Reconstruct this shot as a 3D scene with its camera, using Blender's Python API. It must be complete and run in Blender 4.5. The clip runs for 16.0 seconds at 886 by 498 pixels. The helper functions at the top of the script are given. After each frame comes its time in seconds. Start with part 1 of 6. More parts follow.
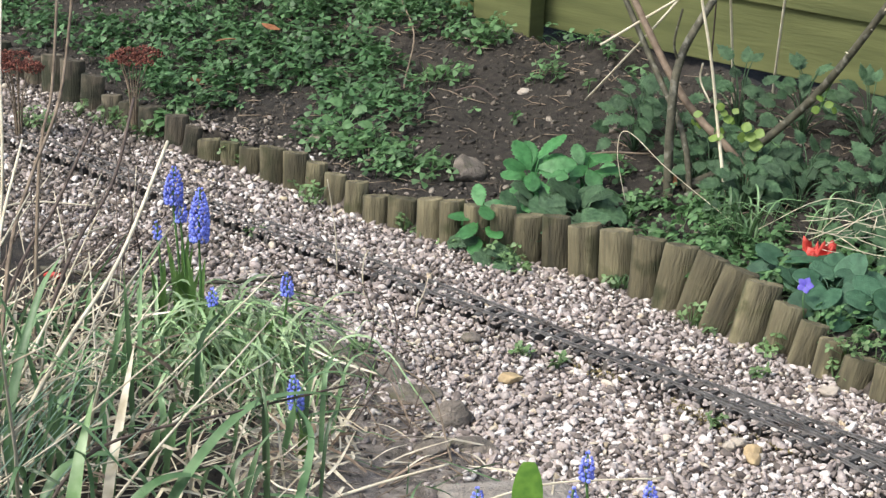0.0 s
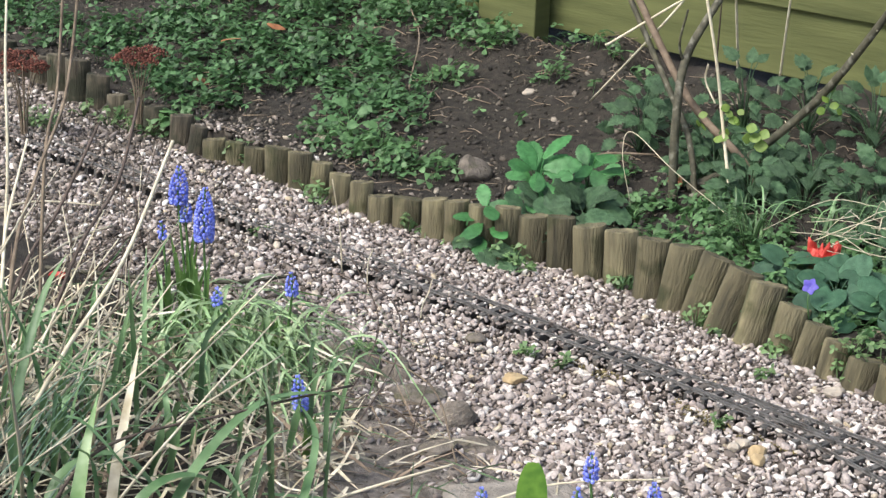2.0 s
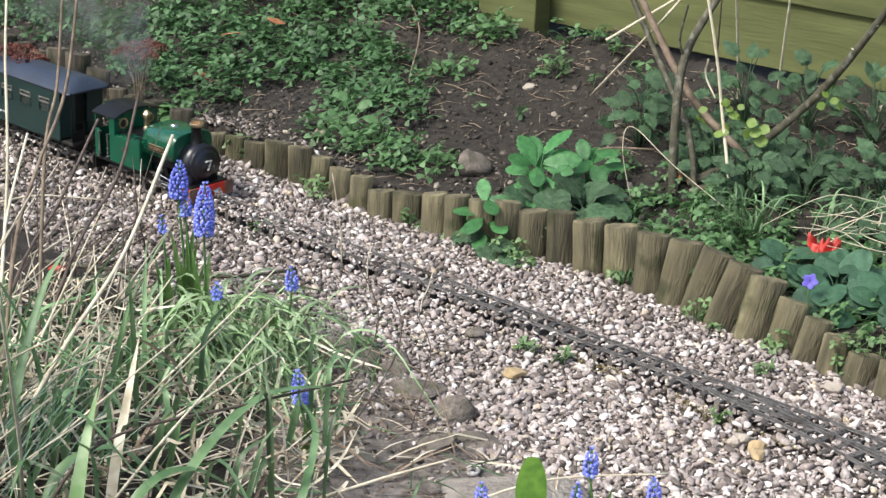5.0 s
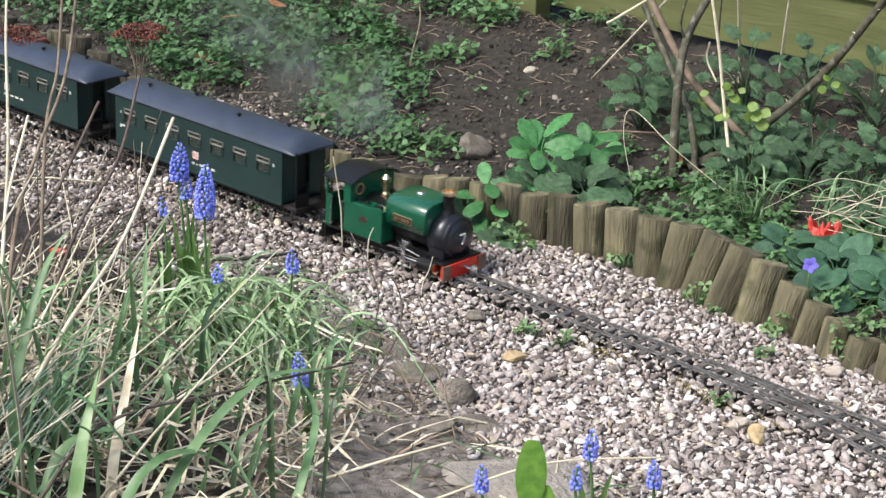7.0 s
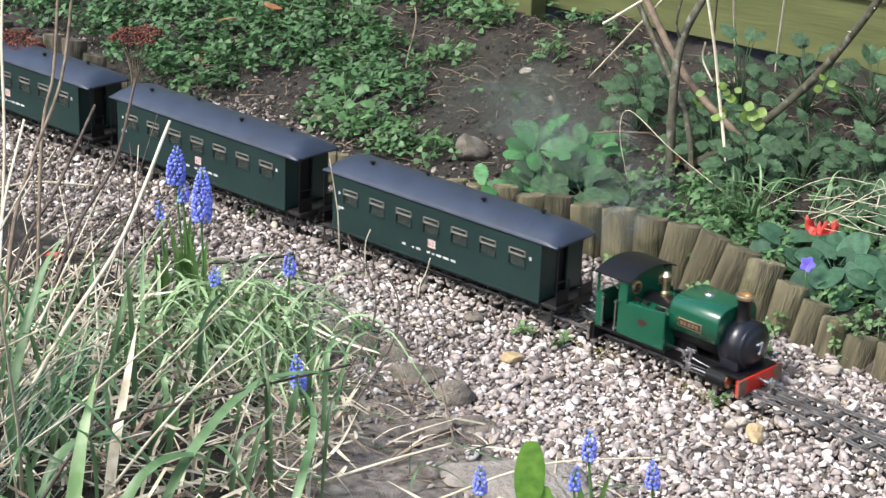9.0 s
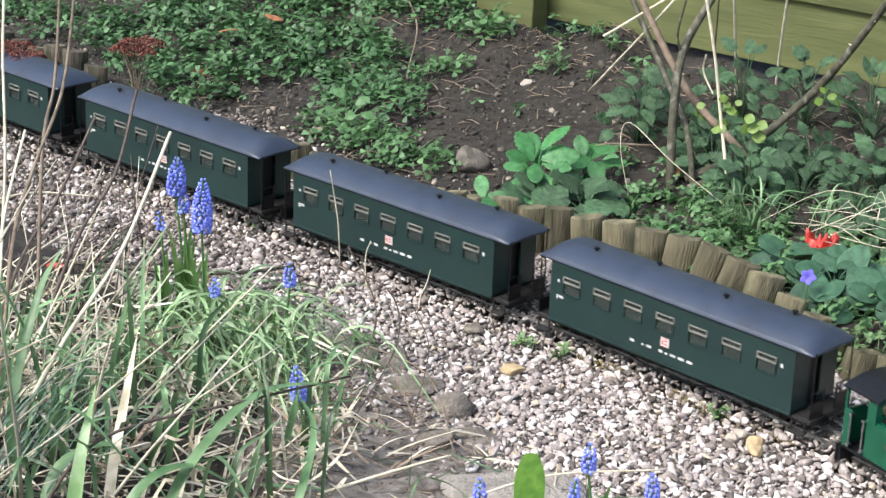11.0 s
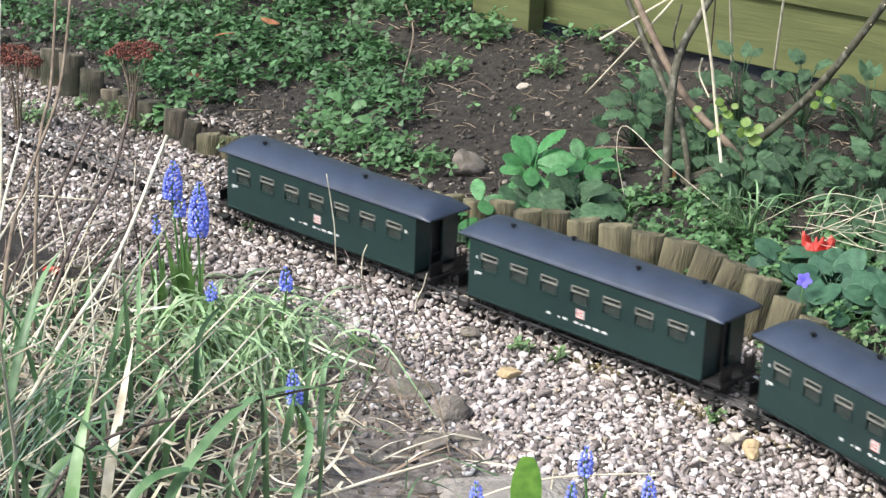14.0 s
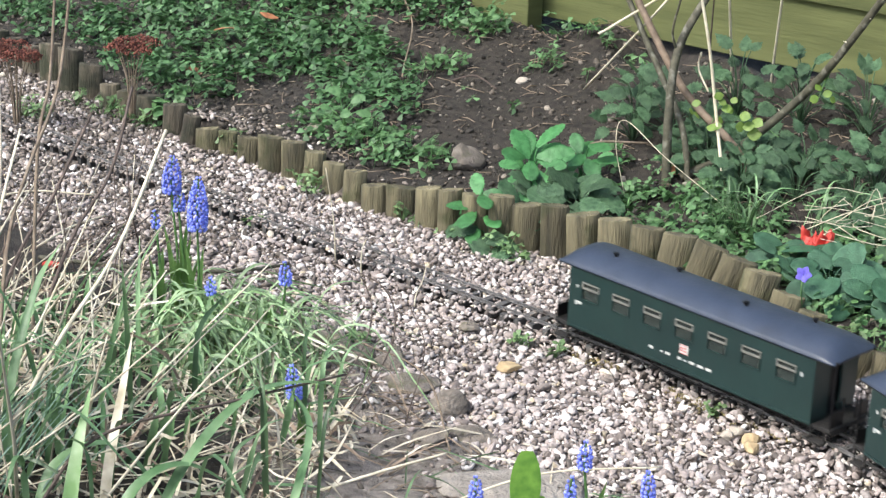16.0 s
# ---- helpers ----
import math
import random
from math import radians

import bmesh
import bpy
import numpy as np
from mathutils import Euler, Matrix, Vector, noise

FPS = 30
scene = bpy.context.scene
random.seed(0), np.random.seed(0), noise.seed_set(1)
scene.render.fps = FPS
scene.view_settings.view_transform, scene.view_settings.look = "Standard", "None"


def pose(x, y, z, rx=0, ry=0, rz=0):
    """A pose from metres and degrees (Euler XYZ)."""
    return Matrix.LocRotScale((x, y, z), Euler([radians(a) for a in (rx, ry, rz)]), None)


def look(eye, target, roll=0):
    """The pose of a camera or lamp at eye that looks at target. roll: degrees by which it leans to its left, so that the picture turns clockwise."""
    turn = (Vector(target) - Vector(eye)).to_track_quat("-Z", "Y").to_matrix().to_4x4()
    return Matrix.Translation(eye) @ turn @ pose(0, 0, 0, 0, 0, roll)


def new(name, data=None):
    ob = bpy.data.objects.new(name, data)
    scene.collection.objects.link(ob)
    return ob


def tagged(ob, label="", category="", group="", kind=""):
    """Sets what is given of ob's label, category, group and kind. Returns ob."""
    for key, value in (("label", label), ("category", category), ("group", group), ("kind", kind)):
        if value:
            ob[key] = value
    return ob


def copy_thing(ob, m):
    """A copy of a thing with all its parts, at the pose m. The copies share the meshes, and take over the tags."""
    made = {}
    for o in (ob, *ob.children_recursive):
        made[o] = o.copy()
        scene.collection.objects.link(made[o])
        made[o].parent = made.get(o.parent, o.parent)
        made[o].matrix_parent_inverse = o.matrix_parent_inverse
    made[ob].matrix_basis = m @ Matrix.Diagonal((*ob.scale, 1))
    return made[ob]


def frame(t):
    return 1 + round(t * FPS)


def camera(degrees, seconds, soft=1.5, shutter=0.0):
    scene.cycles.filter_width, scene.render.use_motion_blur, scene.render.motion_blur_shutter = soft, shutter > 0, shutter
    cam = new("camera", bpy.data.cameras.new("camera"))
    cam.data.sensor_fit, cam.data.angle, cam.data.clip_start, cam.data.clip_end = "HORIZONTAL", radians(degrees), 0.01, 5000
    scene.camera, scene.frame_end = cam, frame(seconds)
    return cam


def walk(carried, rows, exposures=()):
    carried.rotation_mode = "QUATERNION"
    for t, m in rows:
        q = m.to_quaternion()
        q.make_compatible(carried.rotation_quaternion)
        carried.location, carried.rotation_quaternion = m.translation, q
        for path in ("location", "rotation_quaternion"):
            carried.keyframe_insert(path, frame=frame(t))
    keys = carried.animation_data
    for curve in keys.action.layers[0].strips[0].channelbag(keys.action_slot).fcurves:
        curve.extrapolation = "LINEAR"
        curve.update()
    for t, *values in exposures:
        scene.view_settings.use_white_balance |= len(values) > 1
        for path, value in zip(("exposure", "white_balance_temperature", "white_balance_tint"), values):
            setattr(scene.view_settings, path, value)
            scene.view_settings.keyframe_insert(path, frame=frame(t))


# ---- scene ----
# ---- camera: hand-held from one standpoint, small sways only ----
EYE_Z = 1.063
cam = camera(25.97, 16.0, soft=1.4, shutter=0.4)
# seconds, turn to the right, tilt down, roll
SWAY = [(0.0, 0.137, 20.331, 2.296), (0.5, 0.108, 20.201, 2.335), (1.0, 0.063, 20.156, 2.295), (1.5, 0.031, 20.211, 2.341),
        (2.0, -0.015, 20.328, 2.374), (2.5, -0.037, 20.366, 2.271), (3.0, 0.003, 20.33, 2.194), (3.5, -0.033, 20.339, 2.3),
        (4.0, 0.006, 20.308, 2.364), (5.2, -0.018, 20.534, 2.46), (6.5, -0.044, 20.779, 2.564), (7.0, -0.001, 20.993, 2.551),
        (7.5, 0.039, 21.136, 2.31), (8.0, 0.047, 21.133, 2.338), (8.5, 0.071, 21.055, 2.366), (9.0, 0.089, 20.944, 2.222),
        (10.2, 0.068, 20.735, 2.31), (11.5, 0.048, 20.542, 2.391), (12.0, -0.014, 20.533, 2.397), (12.5, 0.008, 20.556, 2.488),
        (13.0, 0.106, 20.574, 2.442), (13.5, 0.159, 20.57, 2.438), (14.0, 0.173, 20.487, 2.363), (14.5, 0.243, 20.558, 2.47),
        (15.0, 0.258, 20.615, 2.438), (15.5, 0.234, 20.642, 2.381), (16.0, 0.204, 20.652, 2.33)]
walk(cam, [(t, pose(0, 0, EYE_Z, 90 - tilt, 0, -turn) @ pose(0, 0, 0, 0, 0, roll)) for t, turn, tilt, roll in SWAY],
     exposures=[(0.0, 1.12, 6430, 6), (4.0, 1.14, 6430, 6), (6.5, 1.19, 6400, 7), (8.0, 1.24, 6350, 7), (9.0, 1.34, 6280, 7), (12.5, 1.43, 6200, 6), (16.0, 1.43, 6250, 6)])

# ---- light: bright overcast spring day ----
world = bpy.data.worlds.new("sky")
scene.world = world
world.use_nodes = True
wn = world.node_tree
sky = wn.nodes.new("ShaderNodeTexSky")
sky.sky_type, sky.sun_disc = "NISHITA", False
sky.sun_elevation, sky.sun_rotation = radians(52), radians(-125)
sky.air_density, sky.dust_density, sky.ozone_density = 1.0, 4.0, 1.0
wn.links.new(sky.outputs[0], wn.nodes["Background"].inputs[0])
wn.nodes["Background"].inputs[1].default_value = 0.11
sun = new("sun", bpy.data.lights.new("sun", "SUN"))
sun.data.energy, sun.data.angle, sun.data.color = 1.4, radians(16), (1.0, 0.97, 0.93)
sun.matrix_world = look((-3.3, -2.3, 5.1), (0, 0, 0))


# ---- materials ----
def material(name, dark, light, scale=60.0, rough=0.8, bump=0.2, metal=0.0, spread=0.0, islands=True, fine=6.0,
             leaf=0.0, stain=None, stain_scale=9.0, stain_at=0.55, stretch=(1, 1, 1), coat=0.0, spec=0.5):
    """Two colours mixed by noise at two scales; spread varies the brightness piece by piece; stain is a third colour in patches."""
    m = bpy.data.materials.new(name)
    m.use_nodes = True
    nt = m.node_tree
    n, l = nt.nodes, nt.links
    bs = n["Principled BSDF"]
    co = n.new("ShaderNodeTexCoord")
    mp = n.new("ShaderNodeMapping")
    mp.inputs["Scale"].default_value = stretch
    l.new(co.outputs["Object"], mp.inputs[0])
    shift = None
    if spread and not islands:          # each piece takes another stretch of the grain
        shift = n.new("ShaderNodeVectorMath")
        shift.operation = "SCALE"
        shift.inputs[0].default_value = (37.0, 21.0, 9.0)
        l.new(n.new("ShaderNodeObjectInfo").outputs["Random"], shift.inputs["Scale"])
        l.new(shift.outputs[0], mp.inputs["Location"])
    tex = n.new("ShaderNodeTexNoise")
    tex.inputs["Scale"].default_value, tex.inputs["Detail"].default_value = scale, 6.0
    l.new(mp.outputs[0], tex.inputs["Vector"])
    ramp = n.new("ShaderNodeValToRGB")
    ramp.color_ramp.elements[0].position, ramp.color_ramp.elements[1].position = 0.32, 0.68
    ramp.color_ramp.elements[0].color = (*dark, 1)
    ramp.color_ramp.elements[1].color = (*light, 1)
    l.new(tex.outputs["Fac"], ramp.inputs[0])
    out = ramp.outputs[0]
    if stain:
        st = n.new("ShaderNodeTexNoise")
        st.inputs["Scale"].default_value, st.inputs["Detail"].default_value = stain_scale, 5.0
        if shift:
            sm = n.new("ShaderNodeVectorMath")
            l.new(co.outputs["Object"], sm.inputs[0])
            l.new(shift.outputs[0], sm.inputs[1])
            l.new(sm.outputs[0], st.inputs["Vector"])
        else:
            l.new(co.outputs["Object"], st.inputs["Vector"])
        sr = n.new("ShaderNodeValToRGB")
        sr.color_ramp.elements[0].position, sr.color_ramp.elements[1].position = stain_at, stain_at + 0.14
        l.new(st.outputs["Fac"], sr.inputs[0])
        mx = n.new("ShaderNodeMix")
        mx.data_type = "RGBA"
        l.new(sr.outputs[0], mx.inputs["Factor"])
        l.new(out, mx.inputs["A"])
        mx.inputs["B"].default_value = (*stain, 1)
        out = mx.outputs["Result"]
    if spread:
        src = n.new("ShaderNodeNewGeometry").outputs["Random Per Island"] if islands else n.new("ShaderNodeObjectInfo").outputs["Random"]
        mr = n.new("ShaderNodeMapRange")
        mr.inputs["To Min"].default_value, mr.inputs["To Max"].default_value = 1 - spread, 1 + spread
        l.new(src, mr.inputs["Value"])
        hs = n.new("ShaderNodeHueSaturation")
        l.new(mr.outputs[0], hs.inputs["Value"])
        l.new(out, hs.inputs["Color"])
        out = hs.outputs[0]
    l.new(out, bs.inputs["Base Color"])
    bs.inputs["Roughness"].default_value, bs.inputs["Metallic"].default_value = rough, metal
    bs.inputs["Coat Weight"].default_value, bs.inputs["Specular IOR Level"].default_value = coat, spec
    if bump:
        b2 = n.new("ShaderNodeTexNoise")
        b2.inputs["Scale"].default_value, b2.inputs["Detail"].default_value = scale * fine, 4.0
        l.new(mp.outputs[0], b2.inputs["Vector"])
        add = n.new("ShaderNodeMath")
        l.new(tex.outputs["Fac"], add.inputs[0])
        l.new(b2.outputs["Fac"], add.inputs[1])
        bp = n.new("ShaderNodeBump")
        bp.inputs["Strength"].default_value, bp.inputs["Distance"].default_value = bump, 0.3 / scale
        l.new(add.outputs[0], bp.inputs["Height"])
        l.new(bp.outputs[0], bs.inputs["Normal"])
    if leaf:
        tr = n.new("ShaderNodeBsdfTranslucent")
        l.new(out, tr.inputs[0])
        ms = n.new("ShaderNodeMixShader")
        ms.inputs[0].default_value = leaf
        l.new(bs.outputs[0], ms.inputs[1])
        l.new(tr.outputs[0], ms.inputs[2])
        l.new(ms.outputs[0], n["Material Output"].inputs[0])
    return m


M = dict(
    soil=material("soil", (0.013, 0.0105, 0.0078), (0.048, 0.039, 0.030), 70, 0.95, 0.9, stain=(0.030, 0.026, 0.022), stain_scale=6),
    grit=material("grit", (0.045, 0.036, 0.030), (0.15, 0.125, 0.105), 90, 0.95, 0.8, stain=(0.06, 0.045, 0.035), stain_scale=5),
    loam=material("loam", (0.105, 0.087, 0.072), (0.31, 0.27, 0.235), 60, 0.95, 0.8, stain=(0.06, 0.05, 0.03), stain_scale=5),
    log=material("weathered_log", (0.056, 0.049, 0.030), (0.205, 0.178, 0.104), 24, 0.92, 0.5, spread=0.38, islands=False,
                 stain=(0.058, 0.060, 0.026), stain_scale=16, stain_at=0.52, stretch=(2.2, 2.2, 0.30)),
    logdark=material("dark_log", (0.030, 0.025, 0.018), (0.140, 0.118, 0.082), 34, 0.9, 0.5, spread=0.40, islands=False,
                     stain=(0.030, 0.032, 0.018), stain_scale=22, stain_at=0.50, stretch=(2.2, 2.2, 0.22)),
    fence=material("fence_paint", (0.074, 0.084, 0.026), (0.122, 0.132, 0.046), 6, 0.8, 0.12, stain=(0.075, 0.085, 0.022), stain_scale=4,
                   stretch=(0.6, 1, 6), spread=0.10, islands=False),
    fence_dark=material("old_board", (0.045, 0.04, 0.022), (0.11, 0.10, 0.05), 20, 0.9, 0.4, stretch=(1, 1, 5)),
    sleeper=material("sleeper_plastic", (0.040, 0.038, 0.036), (0.110, 0.104, 0.098), 80, 0.8, 0.3, spread=0.35, islands=False,
                     stain=(0.17, 0.145, 0.125), stain_scale=30, stain_at=0.54),
    rail=material("rail_metal", (0.11, 0.105, 0.10), (0.25, 0.24, 0.235), 120, 0.5, 0.1, metal=0.45, stain=(0.08, 0.06, 0.05), stain_scale=20),
    coach=material("coach_green", (0.011, 0.026, 0.025), (0.015, 0.036, 0.033), 14, 0.36, 0.03, spec=0.5),
    roof=material("roof_grey", (0.024, 0.033, 0.054), (0.036, 0.047, 0.074), 30, 0.42, 0.08, stain=(0.024, 0.030, 0.045), stain_scale=7),
    gloss=material("smokebox_black", (0.007, 0.008, 0.013), (0.011, 0.012, 0.018), 50, 0.30, 0.04, spec=0.6),
    black=material("satin_black", (0.0045, 0.0045, 0.0055), (0.009, 0.009, 0.010), 70, 0.42, 0.05, spec=0.3),
    loco=material("loco_green", (0.004, 0.066, 0.033), (0.006, 0.082, 0.042), 20, 0.25, 0.02, coat=0.4),
    red=material("buffer_red", (0.50, 0.018, 0.010), (0.62, 0.028, 0.016), 60, 0.4, 0.04),
    brass=material("brass", (0.62, 0.48, 0.26), (0.80, 0.66, 0.42), 120, 0.28, 0.03, metal=1.0),
    copper=material("copper", (0.62, 0.44, 0.26), (0.80, 0.62, 0.42), 120, 0.3, 0.03, metal=1.0),
    steel=material("bright_steel", (0.45, 0.45, 0.46), (0.68, 0.68, 0.70), 120, 0.25, 0.03, metal=1.0),
    white=material("white_lettering", (0.42, 0.42, 0.40), (0.58, 0.58, 0.55), 90, 0.6, 0),
    pale=material("pale_frame", (0.13, 0.13, 0.115), (0.22, 0.21, 0.185), 90, 0.5, 0.05),
    signred=material("sign_red", (0.45, 0.04, 0.04), (0.55, 0.06, 0.06), 90, 0.5, 0),
    plate=material("plate_field", (0.030, 0.016, 0.010), (0.055, 0.028, 0.018), 90, 0.4, 0),
    beamend=material("beam_end", (0.13, 0.07, 0.045), (0.21, 0.12, 0.08), 60, 0.7, 0.1),
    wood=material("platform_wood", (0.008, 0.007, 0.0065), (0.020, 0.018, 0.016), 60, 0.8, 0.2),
)


def glass(name, tint, rough):
    m = bpy.data.materials.new(name)
    m.use_nodes = True
    b = m.node_tree.nodes["Principled BSDF"]
    b.inputs["Base Color"].default_value, b.inputs["Roughness"].default_value = (*tint, 1), rough
    b.inputs["Transmission Weight"].default_value, b.inputs["IOR"].default_value = 0.7, 1.2
    return m


M["glass"] = glass("window_glass", (0.10, 0.12, 0.11), 0.10)


# ---- mesh helpers ----
def part(name, bm, mat, parent=None, label="", smooth=False):
    me = bpy.data.meshes.new(name)
    bm.to_mesh(me)
    bm.free()
    me.materials.append(M[mat])
    if smooth:
        for f in me.polygons:
            f.use_smooth = smooth != "quads" or len(f.vertices) == 4
    ob = new(name, me)
    if parent is not None:
        ob.parent = parent
    if label:
        tagged(ob, label)
    return ob


def thing(name, label, category, group="", kind=""):
    return tagged(new(name), label, category, group, kind)


def box(bm, x0, x1, y0, y1, z0, z1, bevel=0.0, m=None):
    r = bmesh.ops.create_cube(bm, size=1.0)
    bmesh.ops.transform(bm, matrix=Matrix.Translation(((x0 + x1) / 2, (y0 + y1) / 2, (z0 + z1) / 2)) @ Matrix.Diagonal((x1 - x0, y1 - y0, z1 - z0, 1)), verts=r["verts"])
    vs = r["verts"]
    if bevel:
        es = list({e for v in vs for e in v.link_edges})
        vs = bmesh.ops.bevel(bm, geom=es, offset=bevel, segments=2, affect="EDGES", profile=0.5)["verts"]
    if m is not None:
        bmesh.ops.transform(bm, matrix=m, verts=[v for v in vs if v.is_valid])
    return bm


def rod(bm, a, b, r0, r1=None, sides=10):
    """A capped round bar from a to b."""
    a, b = Vector(a), Vector(b)
    d = b - a
    r = bmesh.ops.create_cone(bm, cap_ends=True, segments=sides, radius1=r0, radius2=r0 if r1 is None else r1, depth=d.length)
    bmesh.ops.transform(bm, matrix=Matrix.Translation((a + b) / 2) @ d.to_track_quat("Z", "Y").to_matrix().to_4x4(), verts=r["verts"])
    return bm


def turned(bm, profile, sides=24, m=None):
    """A body of revolution about z from (radius, z) pairs."""
    rings = []
    for r, z in profile:
        rings.append([bm.verts.new((r * math.cos(2 * math.pi * k / sides), r * math.sin(2 * math.pi * k / sides), z)) for k in range(sides)])
    for a, b in zip(rings, rings[1:]):
        for k in range(sides):
            bm.faces.new((a[k], a[(k + 1) % sides], b[(k + 1) % sides], b[k]))
    bm.faces.new(rings[0][::-1])
    bm.faces.new(rings[-1])
    if m is not None:
        bmesh.ops.transform(bm, matrix=m, verts=[v for r in rings for v in r])
    return bm


def sweep(bm, section, path, closed_ends=True):
    """A closed section of (side, up) pairs along plan points with headings: (x, y, z, heading)."""
    rings = []
    for x, y, z, h in path:
        rings.append([bm.verts.new((x - math.sin(h) * u, y + math.cos(h) * u, z + v)) for u, v in section])
    n = len(section)
    for a, b in zip(rings, rings[1:]):
        for k in range(n):
            bm.faces.new((a[k], a[(k + 1) % n], b[(k + 1) % n], b[k]))
    if closed_ends:
        bm.faces.new(rings[0][::-1])
        bm.faces.new(rings[-1])
    return bm


def B():
    return bmesh.new()


# ---- the line: straight, then a bend towards the garden's near side ----
X0, Y0, YAW, S0, BEND = 0.538, 2.188, -0.7233, -0.3505, 0.5915


def line_at(s, bend=True):
    """Plan point and heading at s metres along the line."""
    if s <= S0 or not bend:
        return X0 + math.cos(YAW) * s, Y0 + math.sin(YAW) * s, YAW
    a = (s - S0) * BEND
    bx, by = X0 + math.cos(YAW) * S0, Y0 + math.sin(YAW) * S0
    return bx + (math.sin(YAW) - math.sin(YAW - a)) / BEND, by + (math.cos(YAW - a) - math.cos(YAW)) / BEND, YAW - a


def side_of_line(x, y):
    """Metres to the far side (+) or near side (-) of the straight line produced."""
    return -math.sin(YAW) * (x - X0) + math.cos(YAW) * (y - Y0)


# ---- log edging line: plan y over x ----
EDGE = ((-1.6, 4.55), (-0.824, 3.732), (-0.634, 3.513), (-0.544, 3.424), (-0.456, 3.318), (-0.377, 3.262), (-0.294, 3.174), (-0.216, 3.108),
        (-0.142, 3.020), (-0.108, 2.985), (-0.061, 2.968), (0.019, 2.894), (0.102, 2.847), (0.141, 2.838), (0.273, 2.745), (0.314, 2.697),
        (0.375, 2.612), (0.447, 2.533), (0.517, 2.462), (0.571, 2.390), (1.0, 2.0), (1.6, 1.48))


def edge_y(x):
    return float(np.interp(x, [e[0] for e in EDGE], [e[1] for e in EDGE]))


def smooth01(v):
    v = min(max(v, 0.0), 1.0)
    return v * v * (3 - 2 * v)


def bed_line(x):
    """Near edge of the gravel towards the planted bed, plan y over x."""
    return float(np.interp(x, (-2, -0.8, -0.6, -0.42, -0.2, -0.1, 0.0, 0.08, 0.2, 0.5, 2), (4.2, 3.05, 2.80, 2.60, 2.43, 2.38, 2.27, 2.13, 2.02, 1.7, 0.2)))


def ground_z(x, y):
    d = y - edge_y(x)
    lump = noise.noise((x * 3, y * 3, 0.3)) * 0.014 + noise.noise((x * 13, y * 13, 5.3)) * 0.006
    back = smooth01((d - 0.02) / 0.03) * (0.045 + 0.055 * smooth01((d - 0.1) / 0.9) + lump * 1.2)
    g = bed_line(x) - y
    front = smooth01(g / 0.12) * (0.012 + 0.03 * smooth01((g - 0.1) / 0.5) + lump)
    back += smooth01((d - 0.62) / 0.3) * max(0.0, 0.018 + 0.05 * noise.noise((x * 6, y * 6, 8.0)))
    return -0.006 + back + front + (0.002 * noise.noise((x * 20, y * 20, 1)))


# ---- ground: one sheet out to the horizon ----
def make_ground():
    mid_x, mid_y = np.arange(-1.7, 1.5, 0.02), np.arange(1.2, 4.9, 0.02)
    far = np.array([0.1, 0.4, 1.2, 4, 12, 40, 120, 400])
    xs = np.concatenate([mid_x[0] - far[::-1], mid_x, mid_x[-1] + far])
    ys = np.concatenate([mid_y[0] - far[::-1], mid_y, mid_y[-1] + far])
    verts = [(x, y, ground_z(min(max(x, -1.7), 1.5), min(max(y, 1.2), 4.9))) for y in ys for x in xs]
    nx = len(xs)
    faces, mats = [], []
    for j in range(len(ys) - 1):
        for i in range(nx - 1):
            faces.append((j * nx + i, j * nx + i + 1, (j + 1) * nx + i + 1, (j + 1) * nx + i))
            cx, cy = (xs[i] + xs[i + 1]) / 2, (ys[j] + ys[j + 1]) / 2
            mats.append(1 if cy > edge_y(cx) + 0.02 or (cy < bed_line(cx) - 0.03 and cx < -0.22) or cy < 1.4 or cx > 1.3 else 2 if cy < bed_line(cx) - 0.02 else 0)
    me = bpy.data.meshes.new("ground")
    me.from_pydata(verts, [], faces)
    for k in ("grit", "soil", "loam"):
        me.materials.append(M[k])
    me.polygons.foreach_set("material_index", mats)
    me.polygons.foreach_set("use_smooth", [True] * len(faces))
    me.update()
    tagged(new("ground", me), "brown garden soil and grit of a flower bed", "ground", kind="structure")


make_ground()

# ---- track ----
GAUGE = 0.032
RAIL = [(-0.0017, 0), (0.0017, 0), (0.0017, 0.0005), (0.0005, 0.0009), (0.0005, 0.0028), (0.0011, 0.0032), (0.0011, 0.0045),
        (-0.0011, 0.0045), (-0.0011, 0.0032), (-0.0005, 0.0028), (-0.0005, 0.0009), (-0.0017, 0.0005)]


